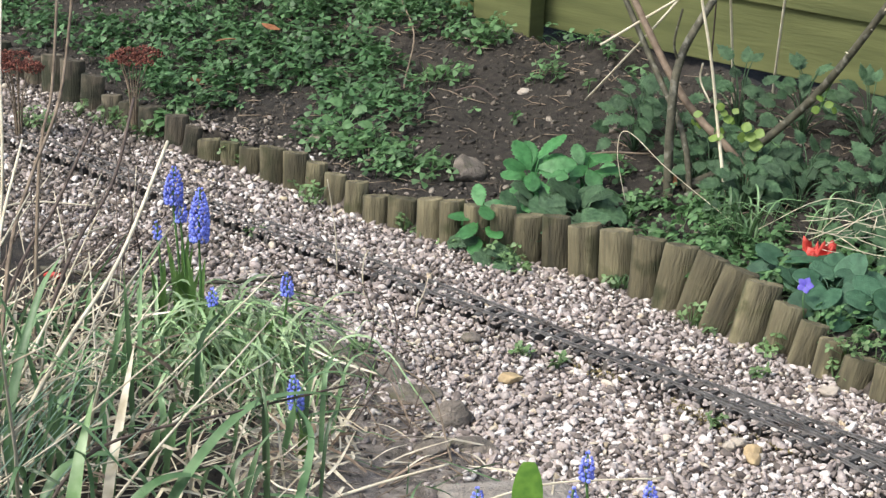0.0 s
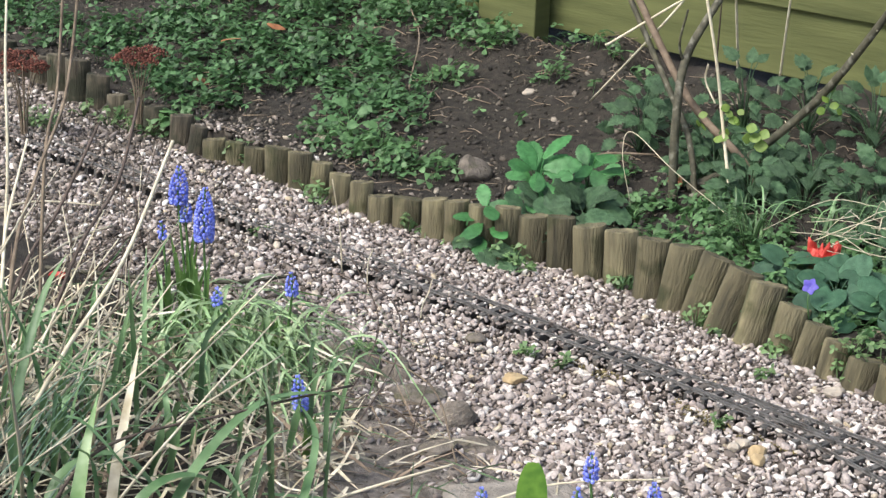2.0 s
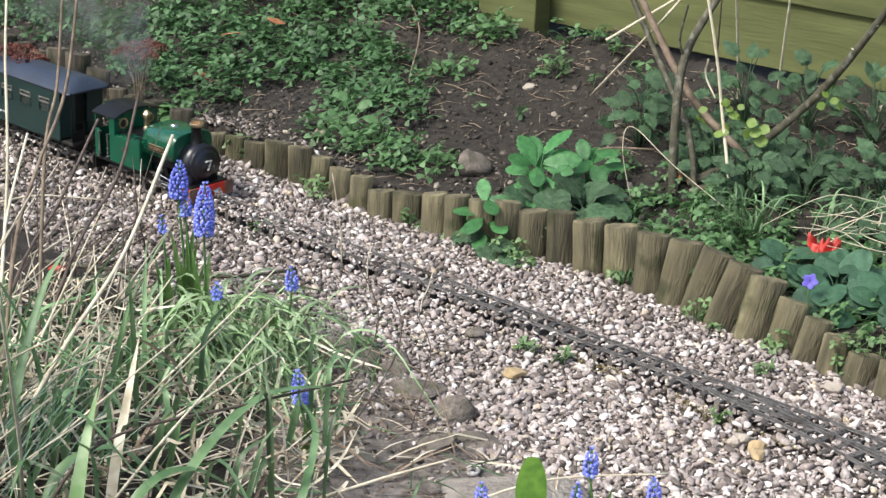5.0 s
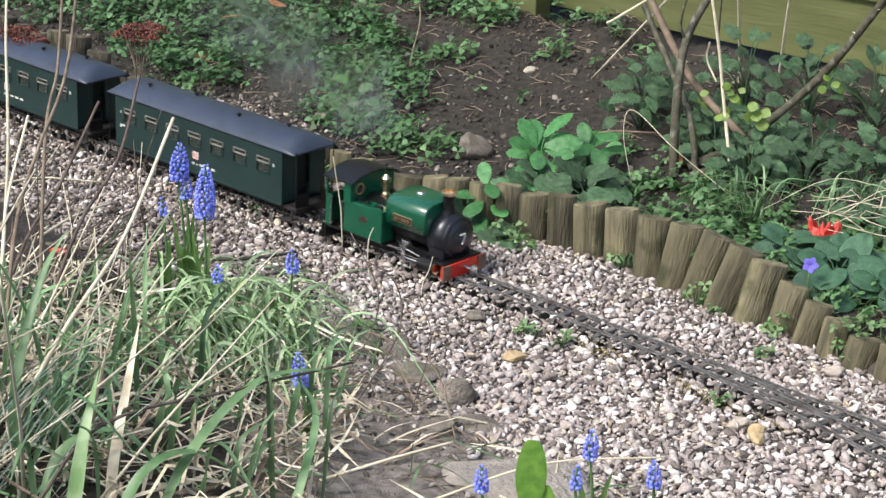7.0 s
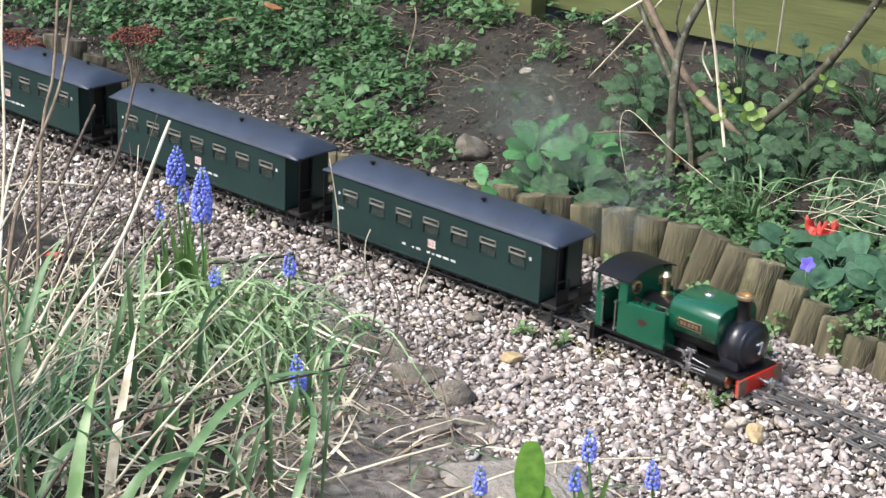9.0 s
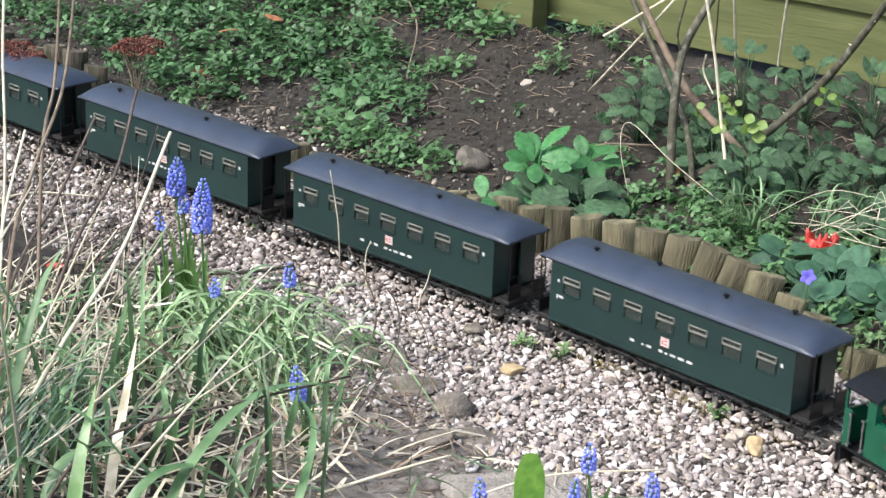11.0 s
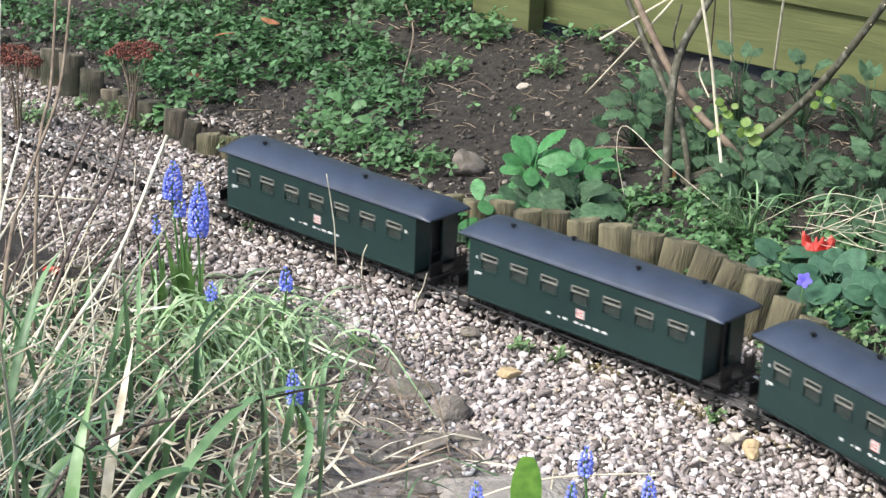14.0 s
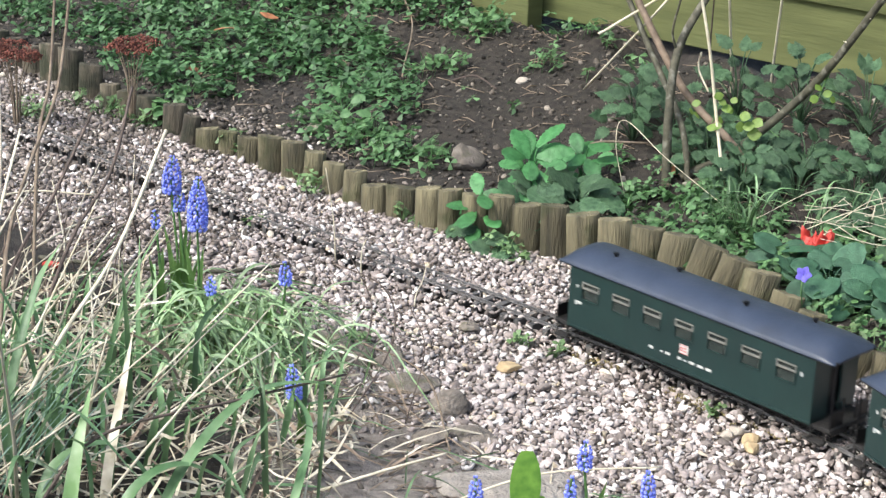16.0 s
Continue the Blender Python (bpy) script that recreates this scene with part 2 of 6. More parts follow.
def make_track():
    def rail_part(parent, s0, s1, off, bend):
        bm = B()
        pts = []
        for s in np.arange(s0, s1, 0.03):
            x, y, h = line_at(s, bend)
            pts.append((x - math.sin(h) * off, y + math.cos(h) * off, 0.0106 + 0.0006 * math.sin(s * 7 + off * 40), h))
        sweep(bm, RAIL, pts)
        part("rail", bm, "rail", parent)

    main = thing("railway_track", "weathered narrow-gauge garden railway track bedded in gravel", "track")
    branch = thing("railway_track", "dark branch track that leaves the points straight on", "track")
    for off in (-GAUGE / 2, GAUGE / 2):
        rail_part(main, -3.4, 1.3, off, True)
        rail_part(branch, S0 + 0.10, 1.3, off, False)
    # two check rails inside the points
    rail_part(main, -0.12, 0.0, GAUGE / 2 - 0.006, True)
    rail_part(branch, -0.12, 0.0, -GAUGE / 2 + 0.006, False)
    bm = B()
    box(bm, -0.0047, 0.0047, -0.0275, 0.0275, -0.004, 0.0104, 0.0010)
    for u in (-GAUGE / 2, GAUGE / 2):
        for q in (-0.0028, 0.0028):
            box(bm, -0.0022, 0.0022, u + q - 0.0009, u + q + 0.0009, 0.0102, 0.0122)
    short = part("sleeper", bm, "sleeper", main)
    mesh = short.data
    bpy.data.objects.remove(short)

    def lay(parent, s, bend, shift=0.0, stretch=1.0):
        x, y, h = line_at(s, bend)
        ob = new("sleeper", mesh)
        ob.parent = parent
        ob.matrix_basis = pose(x - math.sin(h) * shift, y + math.cos(h) * shift, 0.0008 * random.uniform(-1, 1), 0, 0, math.degrees(h) + random.uniform(-1.5, 1.5)) @ Matrix.Diagonal((1, stretch, 1, 1))

    s = -3.0
    while s < 1.2:
        x, y, h = line_at(s)
        off = side_of_line(x, y)
        if s > S0 and -off < 0.062:
            lay(main, s, True, -off / 2, 1 + -off / 0.064)      # long timbers of the points
        else:
            lay(main, s, True)
            if s > S0:
                lay(branch, s, False)
        s += 0.0262


make_track()


# ---- log edging ----
def make_logs():
    # place of the foot, height above the gravel, sideways reach of the lean, radius
    far = [(-1.02, 3.94, .060, 0, .022), (-0.97, 3.885, .065, 0, .022), (-0.92, 3.83, .058, 0, .022), (-0.87, 3.78, .055, 0, .021), (-0.826, 3.732, .053, 0, .020), (-0.781, 3.680, .072, 0, .021),
           (-0.730, 3.618, .080, .001, .023), (-0.683, 3.570, .064, .003, .021), (-0.634, 3.513, .043, 0, .018), (-0.597, 3.480, .042, -.002, .016), (-0.546, 3.424, .049, .002, .0234), (-0.493, 3.363, .053, .004, .0205),
           (-0.456, 3.318, .048, .007, .0150), (-0.419, 3.281, .035, 0, .0194), (-0.379, 3.260, .038, 0, .0165), (-0.339, 3.219, .042, 0, .0175)]
    middle = [(-0.294, 3.172, .058, 0, .0217), (-0.252, 3.142, .060, 0, .0205), (-0.216, 3.108, .056, .003, .0175), (-0.179, 3.065, .050, .001, .0180), (-0.142, 3.020, .053, .002, .0180), (-0.106, 2.984, .042, 0, .0205),
              (-0.061, 2.966, .045, 0, .0232), (-0.016, 2.925, .061, 0, .0200), (0.019, 2.894, .069, 0, .0190), (0.061, 2.868, .072, -.001, .0220), (0.102, 2.847, .079, -.002, .0190), (0.141, 2.838, .069, -.001, .0223)]
    near = [(0.185, 2.806, .080, -.003, .0215), (0.228, 2.774, .079, -.004, .0241), (0.274, 2.744, .082, -.003, .0244), (0.315, 2.695, .088, .002, .0231), (0.349, 2.654, .094, .014, .0240), (0.377, 2.612, .098, .028, .0230),
            (0.411, 2.568, .095, .030, .0240), (0.448, 2.533, .088, .019, .0237), (0.487, 2.500, .068, .013, .0211), (0.516, 2.462, .058, .014, .0190), (0.542, 2.430, .049, .008, .0180), (0.574, 2.388, .040, .008, .0210),
            (0.612, 2.350, .045, .004, .0220), (0.655, 2.310, .045, 0, .0220), (0.70, 2.270, .045, 0, .0220)]
    rng = random.Random(5)
    for x, y, hgt, reach, r in far + middle + near:
        bm = B()
        sides, rings, levels = 24, [], 11
        low = -0.05
        slant, notch = rng.uniform(-0.10, 0.10), rng.uniform(0, 6.28)
        for k in range(levels):
            f = k / (levels - 1)
            z = low + (hgt - low) * f
            ring = []
            for a in range(sides):
                t = 2 * math.pi * a / sides
                c, q = math.cos(t), math.sin(t)
                n = noise.noise((c * 1.3 + x * 31, q * 1.3, z * 9)) * 0.08 + noise.noise((c * 5 + x * 31, q * 5, z * 5)) * 0.045 + noise.noise((c * 12 + x * 31, q * 12, z * 8)) * 0.02
                n -= 0.07 * max(0.0, math.cos(t - notch)) ** 24           # a drying split down the grain
                rr = r * 1.05 * (1 + n) * (0.93 if k == levels - 1 else 1.0)
                top = k >= levels - 2
                zz = (hgt - 0.0022 if k == levels - 2 else z) + (rr * c * slant + 0.0016 * noise.noise((c * 3 + x * 17, q * 3, 2))) * top
                ring.append(bm.verts.new((rr * c * (1.10 if x > 0.3 else 1.03), rr * q * (0.30 if q > 0 else 0.72), zz)))
            rings.append(ring)
        for a, b in zip(rings, rings[1:]):
            for k in range(sides):
                bm.faces.new((a[k], a[(k + 1) % sides], b[(k + 1) % sides], b[k]))
        top = bm.verts.new((0, -r * 0.2, hgt - 0.0012))
        for k in range(sides):
            bm.faces.new((rings[-1][k], rings[-1][(k + 1) % sides], top))
        # logs left of x = -0.44 take the darker log material
        far_left = x < -0.44
        tall = "tall leaning weathered" if reach > 0.012 else "short dark" if far_left else "upright weathered"
        ob = part("edging_log", bm, "logdark" if far_left else "log", None, smooth="quads")
        tagged(ob, f"{tall} half-round log post with algae edging the gravel", "log edging", "row of edging logs")
        ob.matrix_basis = Matrix.Translation((x, y + r * 0.70, 0)) @ pose(0, 0, 0, rng.uniform(-5, -1), math.degrees(math.atan2(reach, hgt)), 0)


make_logs()


# ---- fence ----
FENCE_A, FENCE_B = Vector((-0.42, 4.37, 0)), Vector((1.45, 2.92, 0))


def make_fence():
    d = (FENCE_B - FENCE_A)
    ang = math.degrees(math.atan2(d.y, d.x))
    fence = thing("fence", "green-stained wooden garden fence of lapped horizontal boards", "fence")
    fence.matrix_basis = pose(FENCE_A.x, FENCE_A.y, 0, 0, 0, ang)
    L = d.length
    z = 0.115
    for k in range(7):
        h = 0.125
        bm = B()
        box(bm, -1.5, L + 0.8, -0.010, 0.004, z, z + h + 0.012, 0.002)
        ob = part("board", bm, "fence", fence)
        ob.matrix_basis = Matrix.Translation((0, -0.010 * (k % 2), 0)) @ pose(0, 0, 0, 0, -0.9 if k else -0.6, 0)
        z += h
    bm = B()
    box(bm, 0.655, 0.80, -0.075, -0.022, -0.03, 1.1, 0.003)
    part("post", bm, "fence", fence, "square green-stained fence post")
    bm = B()
    box(bm, -1.5, 0.62, -0.028, -0.014, 0.03, 0.105, 0.002)
    part("gravel_board", bm, "fence_dark", fence, "old grey board at the fence foot")


make_fence()


# ---- the train ----
def wheelset(parent, x, y_gauge, r, mat="black"):
    bm = B()
    for sgn in (-1, 1):
        m = pose(0, sgn * y_gauge / 2, 0, 90 * -sgn, 0, 0)
        turned(bm, [(r * 0.25, -0.003), (r * 0.55, -0.0025), (r * 0.82, -0.003), (r, -0.003), (r, 0.0008), (r * 1.12, 0.001), (r * 1.12, 0.0022), (r * 0.3, 0.0022)], 20, m)
        for k in range(6):
            a = k * math.pi / 3
            rod(bm, (0, sgn * (y_gauge / 2 + 0.0034), 0), (math.cos(a) * r * 0.8, sgn * (y_gauge / 2 + 0.0034), math.sin(a) * r * 0.8), 0.0009, sides=5)
    rod(bm, (0, -y_gauge / 2, 0), (0, y_gauge / 2, 0), 0.0018)
    ob = part("wheelset", bm, mat, parent)
    ob.location = (x, 0, 0)
    return ob


RAIL_TOP = 0.0153


def make_coach():
    coach = thing("railway_coach", "dark green model railway passenger coach with grey roof", "coach", "coaches of the train")
    W, L = 0.0455, 0.204
    z0, z1 = 0.039, 0.127
    wx = [-0.1655 + 0.0545 * k for k in range(7)]
    wlo, whi, ww = 0.083, 0.109, 0.0155
    # side walls with window openings
    for sg, nm in ((-1, "side_wall"), (1, "side_wall")):
        bm = B()
        y0, y1 = (sg * W - 0.0015, sg * W + 0.0015)
        box(bm, -L, L, y0, y1, z0, wlo)
        box(bm, -L, L, y0, y1, whi, z1)
        xs = [-L] + [v for x in wx for v in (x - ww, x + ww)] + [L]
        for k in range(0, len(xs), 2):
            box(bm, xs[k], xs[k + 1], y0, y1, wlo, whi)
        out = sg * (W + 0.0015)
        box(bm, -L, L, min(out, out + sg * 0.0012), max(out, out + sg * 0.0012), z0, z0 + 0.003)
        wall = part(nm, bm, "coach", coach)
        for x in wx:
            bm = B()
            o0, o1 = sorted((out - sg * 0.001, out + sg * 0.0014))
            zm = whi - 0.0095
            for a, b, c, d in ((x - ww, x + ww, whi - 0.0017, whi), (x - ww, x + ww, zm, zm + 0.0022), (x - ww, x - ww + 0.0017, zm, whi), (x + ww - 0.0017, x + ww, zm, whi)):
                box(bm, a, b, o0, o1, c, d)
            part("window_frame", bm, "pale", wall, "pale frame of the top light")
            bm = B()
            for a, b, c, d in ((x - ww, x + ww, wlo, wlo + 0.0014), (x - ww, x - ww + 0.0013, wlo, zm), (x + ww - 0.0013, x + ww, wlo, zm)):
                box(bm, a, b, o0, o1, c, d)
            part("sash", bm, "coach", wall)
            bm = B()
            box(bm, x - ww, x + ww, sg * W - 0.0004, sg * W + 0.0004, wlo, whi)
            part("pane", bm, "glass", wall).visible_shadow = False
        # painted sign and unreadable lettering as bars
        e0, e1 = sorted((out, out + sg * 0.0005))
        bm = B()
        box(bm, -0.0065, 0.0075, e0, e1, 0.0640, 0.0770)
        sign = part("sign", bm, "white", wall, "small white plate with red bars")
        bm = B()
        f0, f1 = sorted((out + sg * 0.0005, out + sg * 0.0010))
        for a, b, c, d in ((-0.0042, -0.0020, .0675, .0735), (0.0008, 0.0048, .0720, .0735), (0.0008, 0.0048, .0675, .0690), (-0.006, 0.007, .0643, .0648), (-0.006, 0.007, .0761, .0765)):
            box(bm, a, b, f0, f1, c, d)
        part("lettering", bm, "signred", sign)
        bm = B()
        x = -0.058
        for wbar in (0.007, 0.0, 0.004, 0.008, 0.0, 0.006, 0.004, 0.009, 0.010, 0.009):
            if wbar:
                box(bm, x, x + wbar, e0, e1, 0.0545, 0.0580 if wbar > .005 else 0.0570)
            x += max(wbar, 0.004) + 0.0045
        part("lettering", bm, "white", wall, "row of small white painted marks")
        bm = B()
        for a, b, c, d in ((-0.192, -0.189, .073, .079), (-0.188, -0.180, .0755, .079), (-0.191, -0.188, .098, .102), (0.183, 0.187, .098, .103)):
            box(bm, a, b, e0, e1, c, d)
        part("lettering", bm, "white", wall)
    # ends with a doorway, floor, inner seats
    for sg in (-1, 1):
        bm = B()
        x0, x1 = sorted((sg * L, sg * (L - 0.003)))
        box(bm, x0, x1, -W, -0.013, z0, z1)
        box(bm, x0, x1, 0.013, W, z0, z1)
        box(bm, x0, x1, -0.013, 0.013, 0.116, z1)
        end = part("end_wall", bm, "coach", coach)
        bm = B()
        xa = sg * (L - 0.006)
        box(bm, xa - 0.0008, xa + 0.0008, -0.013, 0.013, z0, 0.116)
        part("door", bm, "black", end, "dark end door")
        # open platform with railing, posts and steps
        bm = B()
        x0, x1 = sorted((sg * L, sg * 0.232))
        box(bm, x0, x1, -0.042, 0.042, 0.034, 0.039, 0.0006)
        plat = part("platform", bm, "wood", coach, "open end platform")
        xp = sg * 0.229
        for y0, y1 in ((-0.040, -0.014), (0.014, 0.040)):
            bm = B()
            for y in (y0, y1):
                rod(bm, (xp, y, 0.039), (xp, y, 0.130 if abs(y) > 0.03 else 0.075), 0.0011, sides=6)
            for zz in (0.074, 0.060):
                rod(bm, (xp, y0, zz), (xp, y1, zz), 0.0009, sides=6)
            box(bm, xp - 0.0006, xp + 0.0006, y0, y1, 0.040, 0.058)
            part("railing", bm, "black", plat, "thin black end railing")
        for y in (-0.043, 0.043):
            bm = B()
            a, b = sorted((sg * 0.204, sg * 0.226))
            box(bm, a, b, y - 0.007, y + 0.007, 0.018, 0.0205, 0.0005)
            for xq in (a + 0.0012, b - 0.0012):
                box(bm, xq - 0.001, xq + 0.001, y - 0.001, y + 0.001, 0.020, 0.036)
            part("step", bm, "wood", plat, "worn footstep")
        bm = B()
        rod(bm, (sg * 0.228, 0, 0.030), (sg * 0.2565, 0, 0.030), 0.0022)
        turned(bm, [(0.004, 0), (0.0075, 0.001), (0.0075, 0.003), (0.004, 0.004)], 16, pose(sg * 0.236, 0, 0.030, 0, 90 * sg, 0))
        part("coupling", bm, "black", coach)
    bm = B()
    box(bm, -L, L, -W + 0.002, W - 0.002, z0, z0 + 0.004)
    part("floor_pan", bm, "black", coach)
    for k in range(8):
        for y in (-0.024, 0.024):
            bm = B()
            x = -0.17 + 0.0486 * k
            box(bm, x - 0.010, x + 0.010, y - 0.015, y + 0.015, 0.043, 0.058, 0.001)
            box(bm, x - 0.002, x + 0.002, y - 0.015, y + 0.015, 0.058, 0.080, 0.0008)
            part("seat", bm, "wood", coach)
    # underframe
    bm = B()
    for y in (-0.034, 0.034):
        box(bm, -0.228, 0.228, y - 0.002, y + 0.002, 0.030, 0.039)
    for x in (-0.228, 0.228):
        box(bm, x - 0.002, x + 0.002, -0.036, 0.036, 0.028, 0.039)
    box(bm, -0.05, 0.02, -0.02, 0.02, 0.020, 0.036, 0.002)
    for y in (-0.03, 0.03):
        rod(bm, (-0.10, y, 0.031), (-0.04, y, 0.019), 0.0011, sides=6)
        rod(bm, (0.10, y, 0.031), (0.04, y, 0.019), 0.0011, sides=6)
        rod(bm, (-0.04, y, 0.019), (0.04, y, 0.019), 0.0011, sides=6)
    part("underframe", bm, "black", coach)
    for x in (-0.15, 0.15):
        bm = B()
        for y in (-0.026, 0.026):
            box(bm, -0.036, 0.036, y - 0.0018, y + 0.0018, -0.002, 0.006, 0.0006)
            for xq in (-0.024, 0.024):
                box(bm, xq - 0.005, xq + 0.005, y - 0.003, y + 0.003, -0.006, 0.008, 0.001)
                rod(bm, (xq, y - 0.004, 0.0), (xq, y + 0.004, 0.0), 0.0028, sides=10)
            for q in (-0.006, 0, 0.006):
                rod(bm, (q, y, -0.004), (q, y, 0.006), 0.002, sides=8)
        box(bm, -0.006, 0.006, -0.026, 0.026, 0.000, 0.006)
        bogie = part("bogie", bm, "black", coach)
        bogie.location = (x, 0, RAIL_TOP + 0.0115)
        for xq in (-0.024, 0.024):
            wheelset(bogie, xq, 0.0315, 0.0115)
    # roof: arched, turned down at the ends
    bm = B()
    n, rows = 20, []
    xs = [-0.2285, -0.2275, -0.224, -0.218, -0.210, -0.200, -0.10, 0, 0.10, 0.200, 0.210, 0.218, 0.224, 0.2275, 0.2285]
    for x in xs:
        e = max(0.0, (abs(x) - 0.198) / 0.0305)
        half = 0.0495 - 0.0035 * e ** 4
        drop = 0.0165 * min(e, 1.0) ** 2.4
        row = []
        for k in range(n + 1):
            u = -1 + 2 * k / n
            z = 0.1285 + 0.0175 * (1 - abs(u) ** 2.4) - drop * (1 - abs(u) ** 2.4) - 0.0015 * min(e, 1.0) ** 4
            row.append(bm.verts.new((x, u * half, z)))
        for k in range(n, -1, -1):
            u = -1 + 2 * k / n
            z = 0.1262 + 0.0170 * (1 - abs(u) ** 2.4) - drop * (1 - abs(u) ** 2.4) - 0.0015 * min(e, 1.0) ** 4
            row.append(bm.verts.new((x, u * half * 0.985, z)))
        rows.append(row)
    q = len(rows[0])
    for a, b in zip(rows, rows[1:]):
        for k in range(q):
            bm.faces.new((a[k], b[k], b[(k + 1) % q], a[(k + 1) % q]))
    for row in (rows[0], rows[-1]):
        for k in range(n):
            bm.faces.new((row[k], row[k + 1], row[q - 2 - k], row[q - 1 - k]))
    bmesh.ops.recalc_face_normals(bm, faces=bm.faces)
    roof = part("roof", bm, "roof", coach, "smooth dark blue-grey arched roof", smooth=True)
    for x, y in ((-0.064, 0.012), (0.066, -0.012), (0.157, 0.012), (-0.155, -0.012)):
        bm = B()
        z = 0.1458 - 0.0012
        turned(bm, [(0.0022, z), (0.0022, z + 0.0035), (0.0042, z + 0.004), (0.0042, z + 0.006), (0.002, z + 0.0068)], 12, pose(x, y, 0))
        part("roof_vent", bm, "black", roof, "small black roof vent")
    return coach


def make_loco():
    loco = thing("steam_locomotive", "bright green model saddle tank steam locomotive with red buffer beam", "locomotive")
    bm = B()
    box(bm, -0.128, 0.112, -0.017, 0.017, 0.014, 0.036, 0.001)
    box(bm, -0.126, -0.004, -0.046, 0.046, 0.0335, 0.0375, 0.0006)
    box(bm, 0.072, 0.116, -0.040, 0.040, 0.0335, 0.0375, 0.0006)
    part("frame", bm, "black", loco)
    # cab: lower side sheets with a doorway, upper front plate with round windows, roof
    for sg in (-1, 1):
        bm = B()
        y0, y1 = sorted((sg * 0.0445, sg * 0.047))
        box(bm, -0.0865, -0.0065, sg * 0.0458 - 0.0012, sg * 0.0458 + 0.0012, 0.0375, 0.087, 0.0006)
        for v in bm.verts:                      # the top edge falls a little towards the cab
            if v.co.z > 0.08:
                v.co.z += 0.11 * (v.co.x + 0.0465)
        box(bm, -0.125, -0.1125, y0, y1, 0.0375, 0.087, 0.0004)
        box(bm, -0.125, -0.1215, y0, y1, 0.087, 0.118)
        box(bm, -0.0865, -0.072, y0, y1, 0.081, 0.118)
        y2, y3 = sorted((sg * 0.044, sg * 0.020))
        box(bm, -0.083, -0.0065, y2, y3, 0.0375, 0.0862, 0.0008)
        sheet = part("side_tank", bm, "loco", loco)
        bm = B()
        for x in (-0.1105, -0.0885):
            rod(bm, (x, sg * 0.0495, 0.042), (x, sg * 0.0495, 0.084), 0.0011, sides=8)
            for z in (0.043, 0.083):
                rod(bm, (x, sg * 0.046, z), (x, sg * 0.0510, z), 0.0023, sides=10)
        part("handrail", bm, "steel", sheet, "bright steel cab handrail")
        bm = B()
        turned(bm, [(0.0078, 0), (0.0078, 0.0008), (0.0062, 0.0010)], 24, pose(-0.044, sg * 0.047, 0.066, -90 * sg, 0, 0) @ Matrix.Diagonal((1, 0.62, 1, 1)))
        part("works_plate", bm, "plate", sheet, "small oval dark works plate")
        # clutter on the tank top
        bm = B()
        for q in range(7):
            a = random.uniform(-0.07, -0.02)
            box(bm, a - .004, a + .004, sg * 0.033 - .003, sg * 0.033 + .003, 0.086, 0.0875 + random.uniform(0.001, 0.004), 0.0005)
        part("tank_fittings", bm, "black", sheet)
    bm = B()
    # front plate as a frame round two windows
    box(bm, -0.0745, -0.072, -0.0445, 0.0445, 0.080, 0.094)
    box(bm, -0.0745, -0.072, -0.0445, 0.0445, 0.112, 0.1175)
    box(bm, -0.0745, -0.072, -0.028, 0.028, 0.1175, 0.1225)
    for y0, y1 in ((-0.0445, -0.037), (-0.019, 0.019), (0.037, 0.0445)):
        box(bm, -0.0745, -0.072, y0, y1, 0.094, 0.112)
    plate = part("cab_front", bm, "loco", loco)
    for sg in (-1, 1):
        bm = B()
        ring = []
        for k in range(24):
            a = 2 * math.pi * k / 24
            ring.append([bm.verts.new((x, sg * 0.028 + math.cos(a) * r, 0.103 + math.sin(a) * r)) for x, r in ((-0.0722, 0.0094), (-0.0700, 0.0090), (-0.0700, 0.0070), (-0.0748, 0.0070))])
        for k in range(24):
            a, b = ring[k], ring[(k + 1) % 24]
            for q in range(4):
                bm.faces.new((a[q], b[q], b[(q + 1) % 4], a[(q + 1) % 4]))
        part("spectacle_ring", bm, "brass", plate, "polished brass window ring")
        bm = B()
        rod(bm, (-0.0735, sg * 0.028, 0.103), (-0.0731, sg * 0.028, 0.103), 0.0092, sides=24)
        part("spectacle_pane", bm, "glass", plate)
    bm = B()
    box(bm, -0.1250, -0.1225, -0.0445, 0.0445, 0.0375, 0.085)
    part("cab_back", bm, "loco", loco)
    bm = B()
    n, rows = 16, []
    for x in (-0.1275, -0.066):
        row = []
        for zoff in (0, -0.0018):
            ks = range(n + 1) if zoff == 0 else range(n, -1, -1)
            for k in ks:
                u = -1 + 2 * k / n
                row.append(bm.verts.new((x, u * 0.051, 0.1165 + zoff + 0.0115 * (1 - abs(u) ** 2.0))))
        rows.append(row)
    q = len(rows[0])
    for k in range(q):
        bm.faces.new((rows[0][k], rows[1][k], rows[1][(k + 1) % q], rows[0][(k + 1) % q]))
    for row in rows:
        for k in range(n):
            bm.faces.new((row[k], row[k + 1], row[q - 2 - k], row[q - 1 - k]))
    bmesh.ops.recalc_face_normals(bm, faces=bm.faces)
    part("cab_roof", bm, "black", loco, "matt black curved cab roof")
    # bright controls inside the cab
    bm = B()
    for k in range(9):
        a = Vector((random.uniform(-0.122, -0.092), random.uniform(-0.035, 0.03), random.uniform(0.082, 0.10)))
        rod(bm, a, a + Vector((random.uniform(-.008, .008), random.uniform(-.012, .012), random.uniform(-.003, .008))), 0.0018, sides=8)
    turned(bm, [(0.006, 0), (0.006, 0.003), (0.001, 0.004)], 16, pose(-0.098, -0.02, 0.094, 0, -90, 0))
    turned(bm, [(0.009, 0.04), (0.012, 0.06), (0.011, 0.088), (0.003, 0.092)], 16, pose(-0.1, 0.01, 0))
